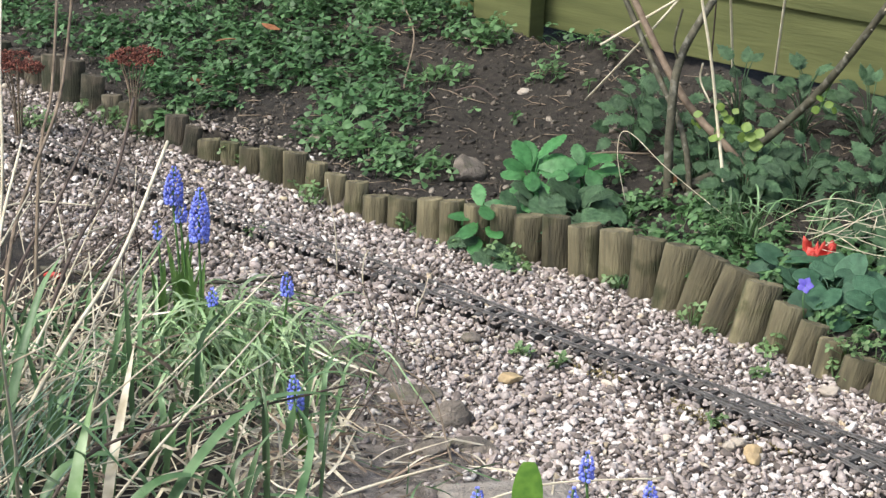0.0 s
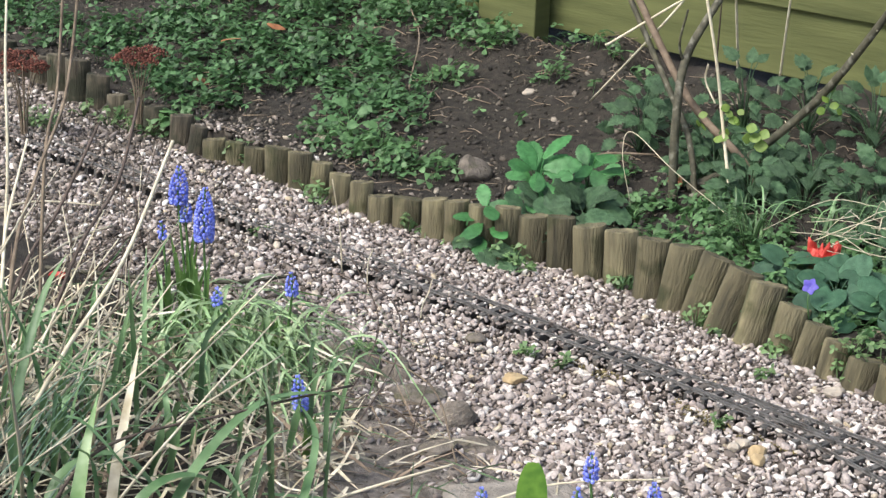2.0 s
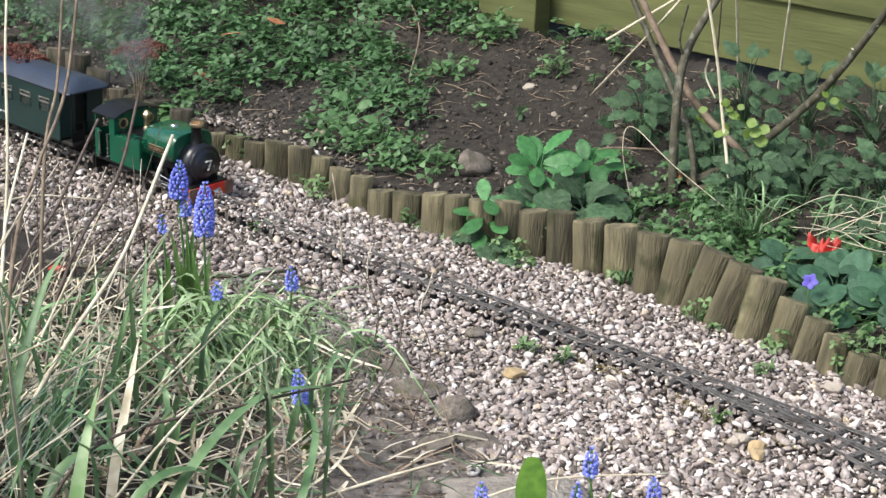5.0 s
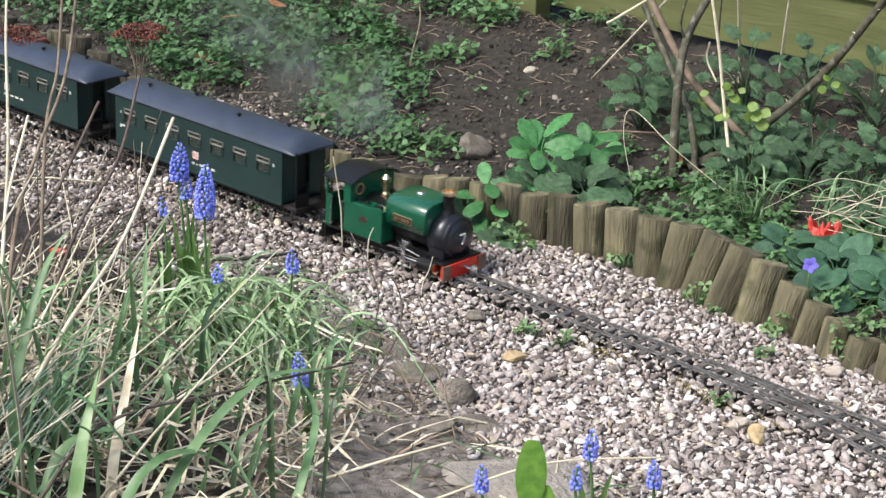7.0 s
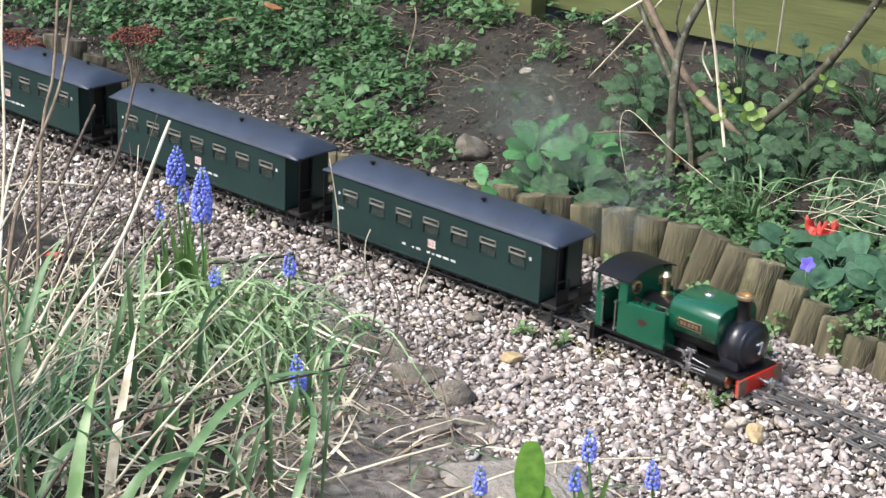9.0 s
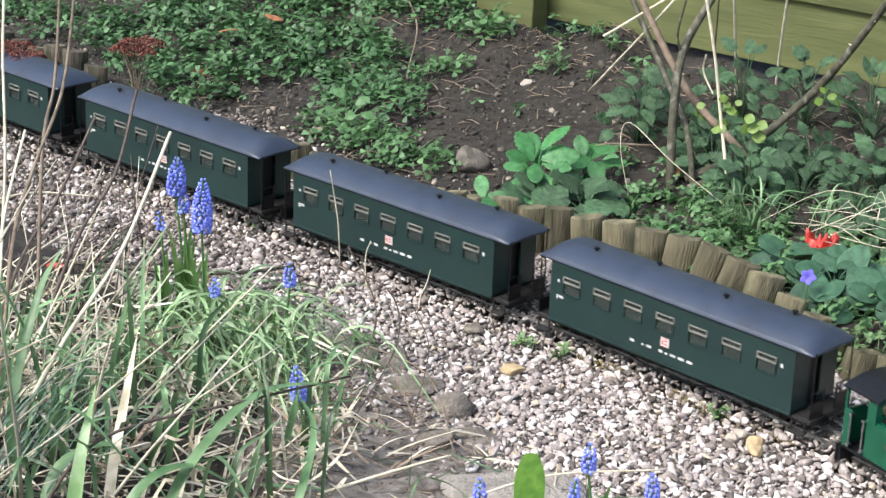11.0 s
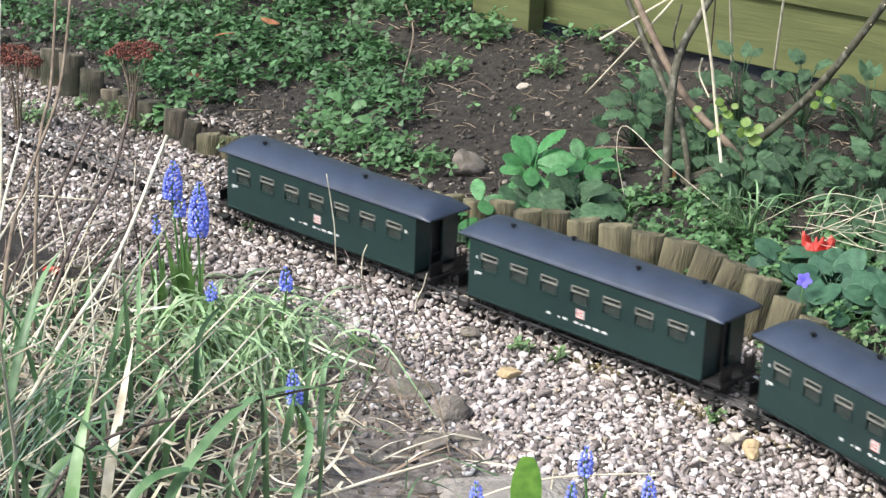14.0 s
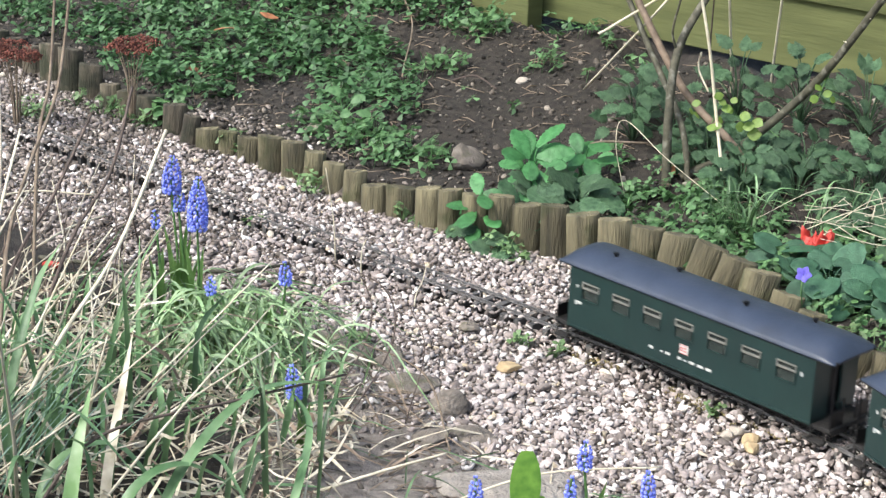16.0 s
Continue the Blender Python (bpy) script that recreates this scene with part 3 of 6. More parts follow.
    part("cab_fittings", bm, "steel", loco, "bright pipes and valves in the cab")
    # boiler, saddle tank, smokebox
    bm = B()
    rod(bm, (-0.09, 0, 0.066), (0.085, 0, 0.066), 0.026, sides=28)
    part("boiler", bm, "black", loco, smooth="quads")
    bm = B()
    sec = []
    for k in range(25):
        a = math.pi * (k / 24)
        sec.append((0.0425 * math.copysign(abs(math.cos(a)) ** 0.50, math.cos(a)), 0.092 + 0.0245 * math.sin(a) ** 0.72))
    sec = [(0.0425, 0.072)] + sec + [(-0.0425, 0.072)]
    rings = []
    for x, sc in ((-0.004, 0.975), (-0.0025, 1.0), (0.0735, 1.0), (0.0755, 0.975)):
        rings.append([bm.verts.new((x, y * sc, 0.072 + (z - 0.072) * sc)) for y, z in sec])
    for a, b in zip(rings, rings[1:]):
        for k in range(len(sec)):
            bm.faces.new((a[k], a[(k + 1) % len(sec)], b[(k + 1) % len(sec)], b[k]))
    bm.faces.new(rings[0])
    bm.faces.new(rings[-1][::-1])
    bmesh.ops.recalc_face_normals(bm, faces=bm.faces)
    tank = part("saddle_tank", bm, "loco", loco, smooth=True)
    for f in tank.data.polygons:
        f.use_smooth = len(f.vertices) == 4
    for sg in (-1, 1):
        bm = B()
        y0, y1 = sorted((sg * 0.0424, sg * 0.0436))
        box(bm, 0.0125, 0.0505, y0, y1, 0.080, 0.0915, 0.0003)
        np_ = part("name_plate", bm, "brass", tank, "brass-edged red name plate")
        bm = B()
        y0, y1 = sorted((sg * 0.0436, sg * 0.0440))
        box(bm, 0.0138, 0.0492, y0, y1, 0.0812, 0.0903)
        part("plate_field", bm, "plate", np_)
        bm = B()
        y0, y1 = sorted((sg * 0.0440, sg * 0.0446))
        for k, wd in enumerate((0.0044, 0.0030, 0.0044, 0.0044, 0.0044)):
            x = 0.0168 + 0.0062 * k
            box(bm, x, x + wd, y0, y1, 0.0832, 0.0884)
        part("plate_bars", bm, "brass", np_, "raised unreadable letters")
    bm = B()
    turned(bm, [(0.0075, 0.112), (0.0075, 0.1178), (0.0062, 0.1192), (0.003, 0.1196)], 20, pose(0.029, 0, 0))
    part("filler_cap", bm, "steel", tank, "pale domed tank filler cap")
    bm = B()
    turned(bm, [(0.0075, 0.088), (0.0065, 0.096), (0.0050, 0.099), (0.0050, 0.112), (0.0072, 0.114), (0.0072, 0.120), (0.005, 0.1225), (0.0025, 0.126)], 20, pose(-0.046, 0.002, 0))
    part("safety_valve", bm, "copper", loco, "polished brass safety valve")
    bm = B()
    rod(bm, (0.072, 0, 0.067), (0.104, 0, 0.067), 0.0335, sides=36)
    box(bm, 0.074, 0.1035, -0.030, 0.030, 0.0375, 0.062, 0.002)
    turned(bm, [(0.0335, 0.0), (0.0325, 0.0025), (0.0285, 0.0040), (0.026, 0.0040), (0.0255, 0.0055), (0.018, 0.0075), (0.006, 0.0088), (0.004, 0.012), (0.001, 0.012)], 36, pose(0.1035, 0, 0.067, 0, 90, 0))
    part("smokebox", bm, "gloss", loco, "round satin black smokebox with door", smooth="quads")
    bm = B()
    for a, b in (((0.1152, -0.007, 0.0755), (0.1152, 0.004, 0.0755)), ((0.1152, 0.004, 0.0755), (0.1152, -0.002, 0.060))):
        rod(bm, a, b, 0.0014, sides=6)
    part("number_seven", bm, "white", loco, "white figure 7 on the smokebox door")
    bm = B()
    turned(bm, [(0.0135, 0.094), (0.0105, 0.100), (0.0088, 0.108), (0.0092, 0.128), (0.0108, 0.129)], 24, pose(0.0840, 0, 0))
    chim = part("chimney", bm, "black", loco, smooth="quads")
    bm = B()
    turned(bm, [(0.0095, 0.1275), (0.0118, 0.1295), (0.0121, 0.1335), (0.0106, 0.1345), (0.0080, 0.1345), (0.0076, 0.1305)], 24, pose(0.0840, 0, 0))
    part("chimney_cap", bm, "copper", chim, "polished copper chimney cap")
    # buffer beams
    for x, hue in ((0.1165, "red"), (-0.1285, "black")):
        bm = B()
        box(bm, x - 0.0025, x + 0.0025, -0.0455, 0.0455, 0.0135, 0.0350, 0.0006)
        beam = part("buffer_beam", bm, hue, loco, "bright red painted buffer beam" if hue == "red" else "black rear buffer beam")
        sg = 1 if x > 0 else -1
        bm = B()
        rod(bm, (x, 0, 0.026), (x + sg * 0.022, 0, 0.026), 0.0035, sides=14)
        turned(bm, [(0.0085, 0), (0.0088, 0.0016), (0.006, 0.003)], 20, pose(x + sg * 0.020, 0, 0.026, 0, 90 * sg, 0))
        part("buffer", bm, "steel", beam, "round bright steel centre buffer")
        for y in (-0.039, 0.039):
            bm = B()
            box(bm, x - 0.0015 + sg * 0.003, x + 0.0015 + sg * 0.003, y - 0.0085, y + 0.0085, 0.0130, 0.0360, 0.0004)
            part("beam_end", bm, "beamend" if hue == "red" else "black", beam, "brownish end plate of the beam")
    # cylinders, crossheads, rods
    for sg in (-1, 1):
        bm = B()
        rod(bm, (0.066, sg * 0.036, 0.026), (0.096, sg * 0.036, 0.026), 0.0115, sides=20)
        box(bm, 0.066, 0.096, sg * 0.036 - 0.009, sg * 0.036 + 0.009, 0.026, 0.0345, 0.001)
        cyl = part("cylinder", bm, "black", loco)
        bm = B()
        turned(bm, [(0.0098, 0), (0.0098, 0.0012), (0.006, 0.0025)], 20, pose(0.096, sg * 0.036, 0.026, 0, 90, 0))
        part("cylinder_cover", bm, "brass", cyl, "round brass cylinder cover")
        bm = B()
        for z in (0.0215, 0.0305):
            box(bm, 0.022, 0.066, sg * 0.037 - 0.0012, sg * 0.037 + 0.0012, z - 0.001, z + 0.001)
        rod(bm, (0.030, sg * 0.037, 0.026), (0.066, sg * 0.037, 0.026), 0.0015, sides=8)
        box(bm, 0.028, 0.037, sg * 0.037 - 0.003, sg * 0.037 + 0.003, 0.020, 0.032, 0.0008)
        rod(bm, (0.031, sg * 0.036, 0.032), (0.034, sg * 0.036, 0.052), 0.0026, sides=10)
        box(bm, 0.027, 0.041, sg * 0.036 - 0.002, sg * 0.036 + 0.002, 0.046, 0.052, 0.0008)
        rod(bm, (0.034, sg * 0.039, 0.048), (0.020, sg * 0.039, 0.034), 0.0013, sides=8)
        rod(bm, (0.038, sg * 0.039, 0.040), (0.066, sg * 0.038, 0.036), 0.0013, sides=8)
        part("valve_gear", bm, "steel", loco, "bright steel valve gear")
    for x in (-0.062, 0.012):
        w = wheelset(loco, x, 0.0315, 0.0175)
        w.location = (x, 0, RAIL_TOP + 0.0175)
        bm = B()
        for sg in (-1, 1):
            box(bm, -0.003, 0.010, sg * 0.0225 - 0.0012, sg * 0.0225 + 0.0012, -0.003, 0.003, 0.0005)
            rod(bm, (0.007, sg * 0.022, 0), (0.007, sg * 0.030, 0), 0.0018, sides=8)
        part("crank", bm, "steel", w, "bright crank pins")
    bm = B()
    for sg in (-1, 1):
        box(bm, -0.042, 0.042, sg * 0.0265 - 0.001, sg * 0.0265 + 0.001, -0.0022, 0.0022, 0.0005)
    rods = part("coupling_rods", bm, "steel", loco, "bright steel coupling rods")
    rods.location = (-0.025, 0, RAIL_TOP + 0.0175)
    for sg in (-1, 1):
        bm = B()
        rod(bm, (0.019, sg * 0.0295, RAIL_TOP + 0.0175), (0.032, sg * 0.0335, 0.026), 0.0016, sides=8)
        part("connecting_rod", bm, "steel", loco)
    bm = B()
    rod(bm, (-0.129, 0, 0.028), (-0.178, 0, 0.030), 0.0022)
    part("coupling", bm, "steel", loco, "bright rear coupling bar")
    return loco


LOCO = make_loco()
COACHES = [make_coach()]
for _ in range(3):
    COACHES.append(copy_thing(COACHES[0], Matrix.Identity(4)))
COACHES[0]["label"] = "dark green passenger coach coupled behind the locomotive"
COACHES[3]["label"] = "dark green passenger coach at the end of the train"


# ---- more materials: stones and plants ----
def pebble_material(name, stops):
    """Stones whose colour is picked piece by piece, with fine mottling."""
    m = bpy.data.materials.new(name)
    m.use_nodes = True
    n, l = m.node_tree.nodes, m.node_tree.links
    bs = n["Principled BSDF"]
    geo = n.new("ShaderNodeNewGeometry")
    ramp = n.new("ShaderNodeValToRGB")
    ramp.color_ramp.interpolation = "LINEAR"
    els = ramp.color_ramp.elements
    els[0].position, els[0].color = stops[0][0], (*stops[0][1], 1)
    els[1].position, els[1].color = stops[-1][0], (*stops[-1][1], 1)
    for p, c in stops[1:-1]:
        e = els.new(p)
        e.color = (*c, 1)
    l.new(geo.outputs["Random Per Island"], ramp.inputs[0])
    co = n.new("ShaderNodeTexCoord")
    tex = n.new("ShaderNodeTexNoise")
    tex.inputs["Scale"].default_value, tex.inputs["Detail"].default_value = 260, 6
    l.new(co.outputs["Object"], tex.inputs["Vector"])
    mr = n.new("ShaderNodeMapRange")
    mr.inputs["From Min"].default_value, mr.inputs["From Max"].default_value = 0.3, 0.7
    mr.inputs["To Min"].default_value, mr.inputs["To Max"].default_value = 0.68, 1.22
    l.new(tex.outputs["Fac"], mr.inputs["Value"])
    hs = n.new("ShaderNodeHueSaturation")
    l.new(ramp.outputs[0], hs.inputs["Color"])
    l.new(mr.outputs[0], hs.inputs["Value"])
    l.new(hs.outputs[0], bs.inputs["Base Color"])
    bs.inputs["Roughness"].default_value = 0.72
    bp = n.new("ShaderNodeBump")
    bp.inputs["Strength"].default_value, bp.inputs["Distance"].default_value = 0.4, 0.002
    l.new(tex.outputs["Fac"], bp.inputs["Height"])
    l.new(bp.outputs[0], bs.inputs["Normal"])
    return m


M.update(
    gravel=pebble_material("gravel", [(0.0, (0.105, 0.085, 0.072)), (0.16, (0.185, 0.152, 0.133)), (0.34, (0.300, 0.250, 0.224)), (0.50, (0.400, 0.336, 0.308)),
                                      (0.60, (0.300, 0.262, 0.240)), (0.72, (0.490, 0.422, 0.390)), (0.84, (0.63, 0.565, 0.525)), (0.93, (0.76, 0.715, 0.67)), (1.0, (0.46, 0.37, 0.25))]),
    dirtgravel=pebble_material("soiled_gravel", [(0.0, (0.040, 0.032, 0.026)), (0.3, (0.105, 0.086, 0.070)), (0.6, (0.185, 0.152, 0.128)), (0.85, (0.27, 0.225, 0.19)), (1.0, (0.42, 0.37, 0.32))]),
    moss=pebble_material("dry_moss", [(0.0, (0.07, 0.055, 0.022)), (0.5, (0.17, 0.135, 0.055)), (1.0, (0.27, 0.22, 0.10))]),
    slab=material("grey_slab", (0.20, 0.175, 0.15), (0.36, 0.32, 0.275), 25, 0.9, 0.6, stain=(0.15, 0.135, 0.105), stain_scale=14),
    clod=pebble_material("clod", [(0.0, (0.012, 0.0095, 0.0072)), (0.5, (0.042, 0.034, 0.026)), (0.85, (0.105, 0.086, 0.066)), (1.0, (0.30, 0.26, 0.21))]),
    stone=material("grey_stone", (0.10, 0.085, 0.07), (0.27, 0.23, 0.19), 40, 0.9, 0.6, spread=0.25, islands=False, stain=(0.12, 0.115, 0.06), stain_scale=30),
    palestone=material("pale_stone", (0.36, 0.31, 0.25), (0.55, 0.48, 0.40), 40, 0.9, 0.5, spread=0.15, islands=False),
    tanstone=material("tan_stone", (0.33, 0.24, 0.13), (0.46, 0.35, 0.20), 90, 0.8, 0.3),
    weedmid=material("clover_leaf", (0.058, 0.135, 0.042), (0.145, 0.265, 0.110), 70, 0.5, 0.1, spread=0.4, leaf=0.3),
    lush=material("lush_blade", (0.170, 0.300, 0.105), (0.430, 0.540, 0.330), 25, 0.45, 0.05, spread=0.4, leaf=0.25),
    weed=material("weed_leaf", (0.036, 0.092, 0.030), (0.105, 0.210, 0.084), 70, 0.55, 0.1, spread=0.42, leaf=0.25),
    weedlight=material("young_leaf", (0.09, 0.22, 0.03), (0.19, 0.36, 0.055), 70, 0.5, 0.1, spread=0.35, leaf=0.3),
    broad=material("broad_leaf", (0.034, 0.135, 0.034), (0.085, 0.245, 0.080), 90, 0.45, 0.25, spread=0.28, islands=False, leaf=0.2),
    dark=material("dark_leaf", (0.024, 0.064, 0.025), (0.080, 0.150, 0.070), 110, 0.5, 0.8, spread=0.3, islands=False, leaf=0.12),
    violetleaf=material("violet_leaf", (0.022, 0.074, 0.036), (0.062, 0.146, 0.078), 90, 0.48, 0.6, spread=0.25, islands=False, leaf=0.12),
    yellowleaf=material("yellow_leaf", (0.125, 0.215, 0.032), (0.235, 0.335, 0.070), 70, 0.5, 0.1, spread=0.2, islands=False, leaf=0.3),
    grass=material("grass_blade", (0.070, 0.145, 0.055), (0.195, 0.310, 0.150), 25, 0.42, 0.05, spread=0.62, leaf=0.25),
    hyacinthleaf=material("hyacinth_leaf", (0.105, 0.205, 0.045), (0.215, 0.340, 0.110), 40, 0.45, 0.05, spread=0.3, leaf=0.3),
    seedling=material("seedling_leaf", (0.095, 0.180, 0.060), (0.210, 0.315, 0.135), 70, 0.5, 0.1, spread=0.3, leaf=0.3),
    bluegrass=material("stiff_grass_blade", (0.070, 0.125, 0.085), (0.175, 0.260, 0.195), 25, 0.45, 0.05, spread=0.45, leaf=0.15),
    deadleaf=material("withered_leaf", (0.095, 0.066, 0.045), (0.27, 0.205, 0.15), 40, 0.85, 0.2, spread=0.5, leaf=0.1),
    straw=material("straw", (0.40, 0.34, 0.23), (0.72, 0.66, 0.53), 40, 0.75, 0.1, spread=0.42, leaf=0.1),
    stalk=material("dead_stalk", (0.13, 0.095, 0.065), (0.30, 0.235, 0.17), 60, 0.85, 0.2, spread=0.25, islands=False),
    darkstalk=material("dark_stalk", (0.045, 0.033, 0.026), (0.115, 0.085, 0.07), 60, 0.85, 0.2, spread=0.2, islands=False),
    palestalk=material("pale_stalk", (0.48, 0.41, 0.29), (0.68, 0.62, 0.48), 60, 0.8, 0.2, spread=0.15, islands=False),
    rosestem=material("rose_stem", (0.036, 0.034, 0.021), (0.10, 0.092, 0.060), 70, 0.75, 0.35, stain=(0.20, 0.19, 0.15), stain_scale=60),
    tanstem=material("tan_stem", (0.12, 0.085, 0.058), (0.235, 0.175, 0.125), 70, 0.8, 0.3),
    greenstem=material("green_stem", (0.05, 0.12, 0.03), (0.10, 0.20, 0.06), 50, 0.5, 0.1),
    blue=material("grape_hyacinth_blue", (0.12, 0.15, 0.62), (0.27, 0.32, 0.88), 200, 0.5, 0.1, spread=0.4),
    violet=material("violet_petal", (0.040, 0.028, 0.27), (0.10, 0.072, 0.46), 120, 0.5, 0.1),
    sedum=material("sedum_head", (0.075, 0.022, 0.016), (0.22, 0.075, 0.050), 90, 0.85, 0.3, spread=0.55),
    redcloth=material("red_plastic", (0.42, 0.035, 0.028), (0.58, 0.075, 0.055), 60, 0.5, 0.1),
    rust=material("fallen_leaf", (0.16, 0.06, 0.025), (0.30, 0.13, 0.06), 60, 0.8, 0.2, spread=0.3, islands=False),
)


# ---- collecting many small pieces in one mesh ----
class Heap:
    def __init__(self):
        self.v, self.f, self.n = [], [], 0

    def add(self, verts, faces):
        self.v.append(verts)
        self.f.extend([tuple(i + self.n for i in q) for q in faces])
        self.n += len(verts)

    def done(self, name, mat, label="", category="", kind="stuff", smooth=True):
        me = bpy.data.meshes.new(name)
        me.from_pydata(np.concatenate(self.v).tolist(), [], self.f)
        me.materials.append(M[mat])
        me.polygons.foreach_set("use_smooth", [smooth] * len(self.f))
        me.update()
        return tagged(new(name, me), label, category, kind=kind)


def turn_matrix(rng, tilt=0.5):
    """A random heading with a random tilt from level."""
    e = Euler((rng.normal(0, tilt), rng.normal(0, tilt), rng.uniform(0, 2 * math.pi)))
    return np.array(e.to_matrix())


def ico(sub=1):
    bm = B()
    bmesh.ops.create_icosphere(bm, subdivisions=sub, radius=1)
    bm.verts.ensure_lookup_table()
    v = np.array([q.co[:] for q in bm.verts])
    f = [tuple(q.index for q in t.verts) for t in bm.faces]
    bm.free()
    return v, f


ICO1, ICO2 = ico(1), ico(2)


def pebble_shapes(count, sub, rough, rng):
    out = []
    v, f = ICO1 if sub == 1 else ICO2
    for _ in range(count):
        w = v.copy()
        for _ in range(12):                     # flatten a few sides, as broken stone has
            d = rng.normal(size=3)
            d /= np.linalg.norm(d)
            lim = rng.uniform(0.36, 0.80)
            h = w @ d
            w -= np.outer(np.maximum(h - lim, 0) * 0.95, d)
        w *= 1 + rng.normal(0, rough, (len(w), 1))
        out.append((w * np.array([rng.uniform(0.9, 1.5), rng.uniform(0.68, 1.02), rng.uniform(0.48, 0.72)]), f))
    return out


def stone(name, label, x, y, sx, sy, sz, mat, rz=0.0, seed=0, z=None, category="stone"):
    rng = np.random.default_rng(seed + 100)
    bm = B()
    bmesh.ops.create_icosphere(bm, subdivisions=4, radius=1)
    ds = [(rng.normal(size=3), rng.uniform(0.5, 0.85)) for _ in range(8)]
    for v in bm.verts:
        p = np.array(v.co[:])
        for d, lim in ds:
            d = d / np.linalg.norm(d)
            p = p - max(p @ d - lim, 0) * 0.9 * d
        p = p * (1 + 0.10 * noise.noise(Vector(p) * 1.7 + Vector((seed, 0, 0))) + 0.04 * noise.noise(Vector(p) * 6 + Vector((seed, 0, 0))))
        v.co = (p[0] * sx, p[1] * sy, p[2] * sz)
    ob = part(name, bm, mat, None, smooth=True)
    ob.matrix_basis = pose(x, y, ground_z(x, y) + sz * 0.25 if z is None else z, 0, 0, rz)
    return tagged(ob, label, category)


def make_gravel():
    rng = np.random.default_rng(3)
    shapes = pebble_shapes(40, 1, 0.04, rng)
    round_shapes = pebble_shapes(40, 2, 0.02, rng)
    heap, dirty = Heap(), Heap()
    cos, sin = math.cos(YAW), math.sin(YAW)
    cell = 0.0062
    for gx in np.arange(-1.25, 0.92, cell):
        lo, hi = max(bed_line(gx) - 0.05, 1.80), edge_y(gx) + 0.004
        for gy in np.arange(lo, hi, cell):
            x, y = gx + rng.uniform(-0.5, 0.5) * cell, gy + rng.uniform(-0.5, 0.5) * cell
            near = bed_line(x) - y
            if near > 0 and rng.random() < 0.35 + near * 14:
                continue
            # on the track the stones lie lower and sparser
            s = cos * (x - X0) + sin * (y - Y0)
            off = abs(side_of_line(x, y))
            if s > S0:
                a = max(min((s - S0) * BEND, 1.2), 0)
                tx, ty, th = line_at(S0 + (s - S0) * (1.0 + 0.02 * a))
                off2 = abs(-math.sin(th) * (x - tx) + math.cos(th) * (y - ty))
                off = min(off, off2)
            size = float(np.clip(rng.lognormal(math.log(0.0047), 0.36), 0.0026, 0.0110))
            z = ground_z(x, y) + size * rng.uniform(0.25, 0.6)
            bury = smooth01((-0.5 - s) / 0.55)
            if off < 0.031:
                if rng.random() < 0.15 - 0.1 * bury:
                    continue
                size = min(size, 0.0056)
                z = 0.0046 + size * rng.uniform(0.2, 0.5) + 0.0050 * bury * (0.6 + 0.4 * rng.random()) + (0.004 if rng.random() < 0.10 else 0)
            elif off < 0.06:
                z += 0.0045 * smooth01((0.06 - off) / 0.02)
            v, f = (round_shapes if y < 2.38 else shapes)[rng.integers(40)]
            soiled = 0.78 * smooth01((-0.12 - x) / 0.5) * (0.75 + 0.5 * noise.noise((x * 9, y * 9, 4.0)))
            (dirty if rng.random() < soiled else heap).add(v @ (turn_matrix(rng, 0.45).T * size) + (x, y, z), f)
    # strays over the soil behind the logs, and on the near bed
    for _ in range(260):
        x = rng.uniform(-0.95, 0.8)
        y = edge_y(x) + 0.05 + abs(rng.normal(0, 0.16))
        size = rng.uniform(0.003, 0.008)
        v, f = shapes[rng.integers(len(shapes))]
        dirty.add(v @ (turn_matrix(rng, 0.45).T * size) + (x, y, ground_z(x, y) + size * 0.3), f)
    for _ in range(900):
        x = rng.uniform(-0.25, 0.45)
        y = bed_line(x) - abs(rng.normal(0, 0.11))
        size = rng.uniform(0.003, 0.008)
        v, f = shapes[rng.integers(len(shapes))]
        heap.add(v @ (turn_matrix(rng, 0.45).T * size) + (x, y, ground_z(x, y) + size * 0.3), f)
    # a gravelly patch behind the low logs
    for _ in range(300):
        x = rng.normal(-0.38, 0.10)
        y = edge_y(x) + 0.045 + abs(rng.normal(0, 0.05))
        size = rng.uniform(0.003, 0.008)
        v, f = shapes[rng.integers(len(shapes))]
        (dirty if rng.random() < 0.7 else heap).add(v @ (turn_matrix(rng, 0.45).T * size) + (x, y, ground_z(x, y) + size * 0.3), f)
    dirty.done("gravel", "dirtgravel", "brown soiled gravel at the far end of the track bed", "gravel")
    heap.done("gravel", "gravel", "loose pinkish grey and white gravel of the track bed", "gravel")
    heap = Heap()
    shapes = pebble_shapes(24, 1, 0.10, rng)
    for _ in range(13000):
        x = rng.uniform(-1.1, 1.0)
        y = edge_y(x) + 0.04 + rng.uniform(0, 1.1)
        size = float(np.clip(rng.lognormal(math.log(0.0034), 0.5), 0.0014, 0.013))
        v, f = shapes[rng.integers(len(shapes))]
        heap.add(v @ (turn_matrix(rng, 0.6).T * size) + (x, y, ground_z(x, y) + size * 0.15), f)
    for _ in range(2200):               # earth and leaf crumbs washed over the far gravel
        x = rng.uniform(-1.1, -0.15)
        y = rng.uniform(bed_line(x), edge_y(x))
        size = rng.uniform(0.0018, 0.0042)
        v, f = shapes[rng.integers(len(shapes))]
        heap.add(v @ (turn_matrix(rng, 0.6).T * size) + (x, y, ground_z(x, y) + 0.0035), f)
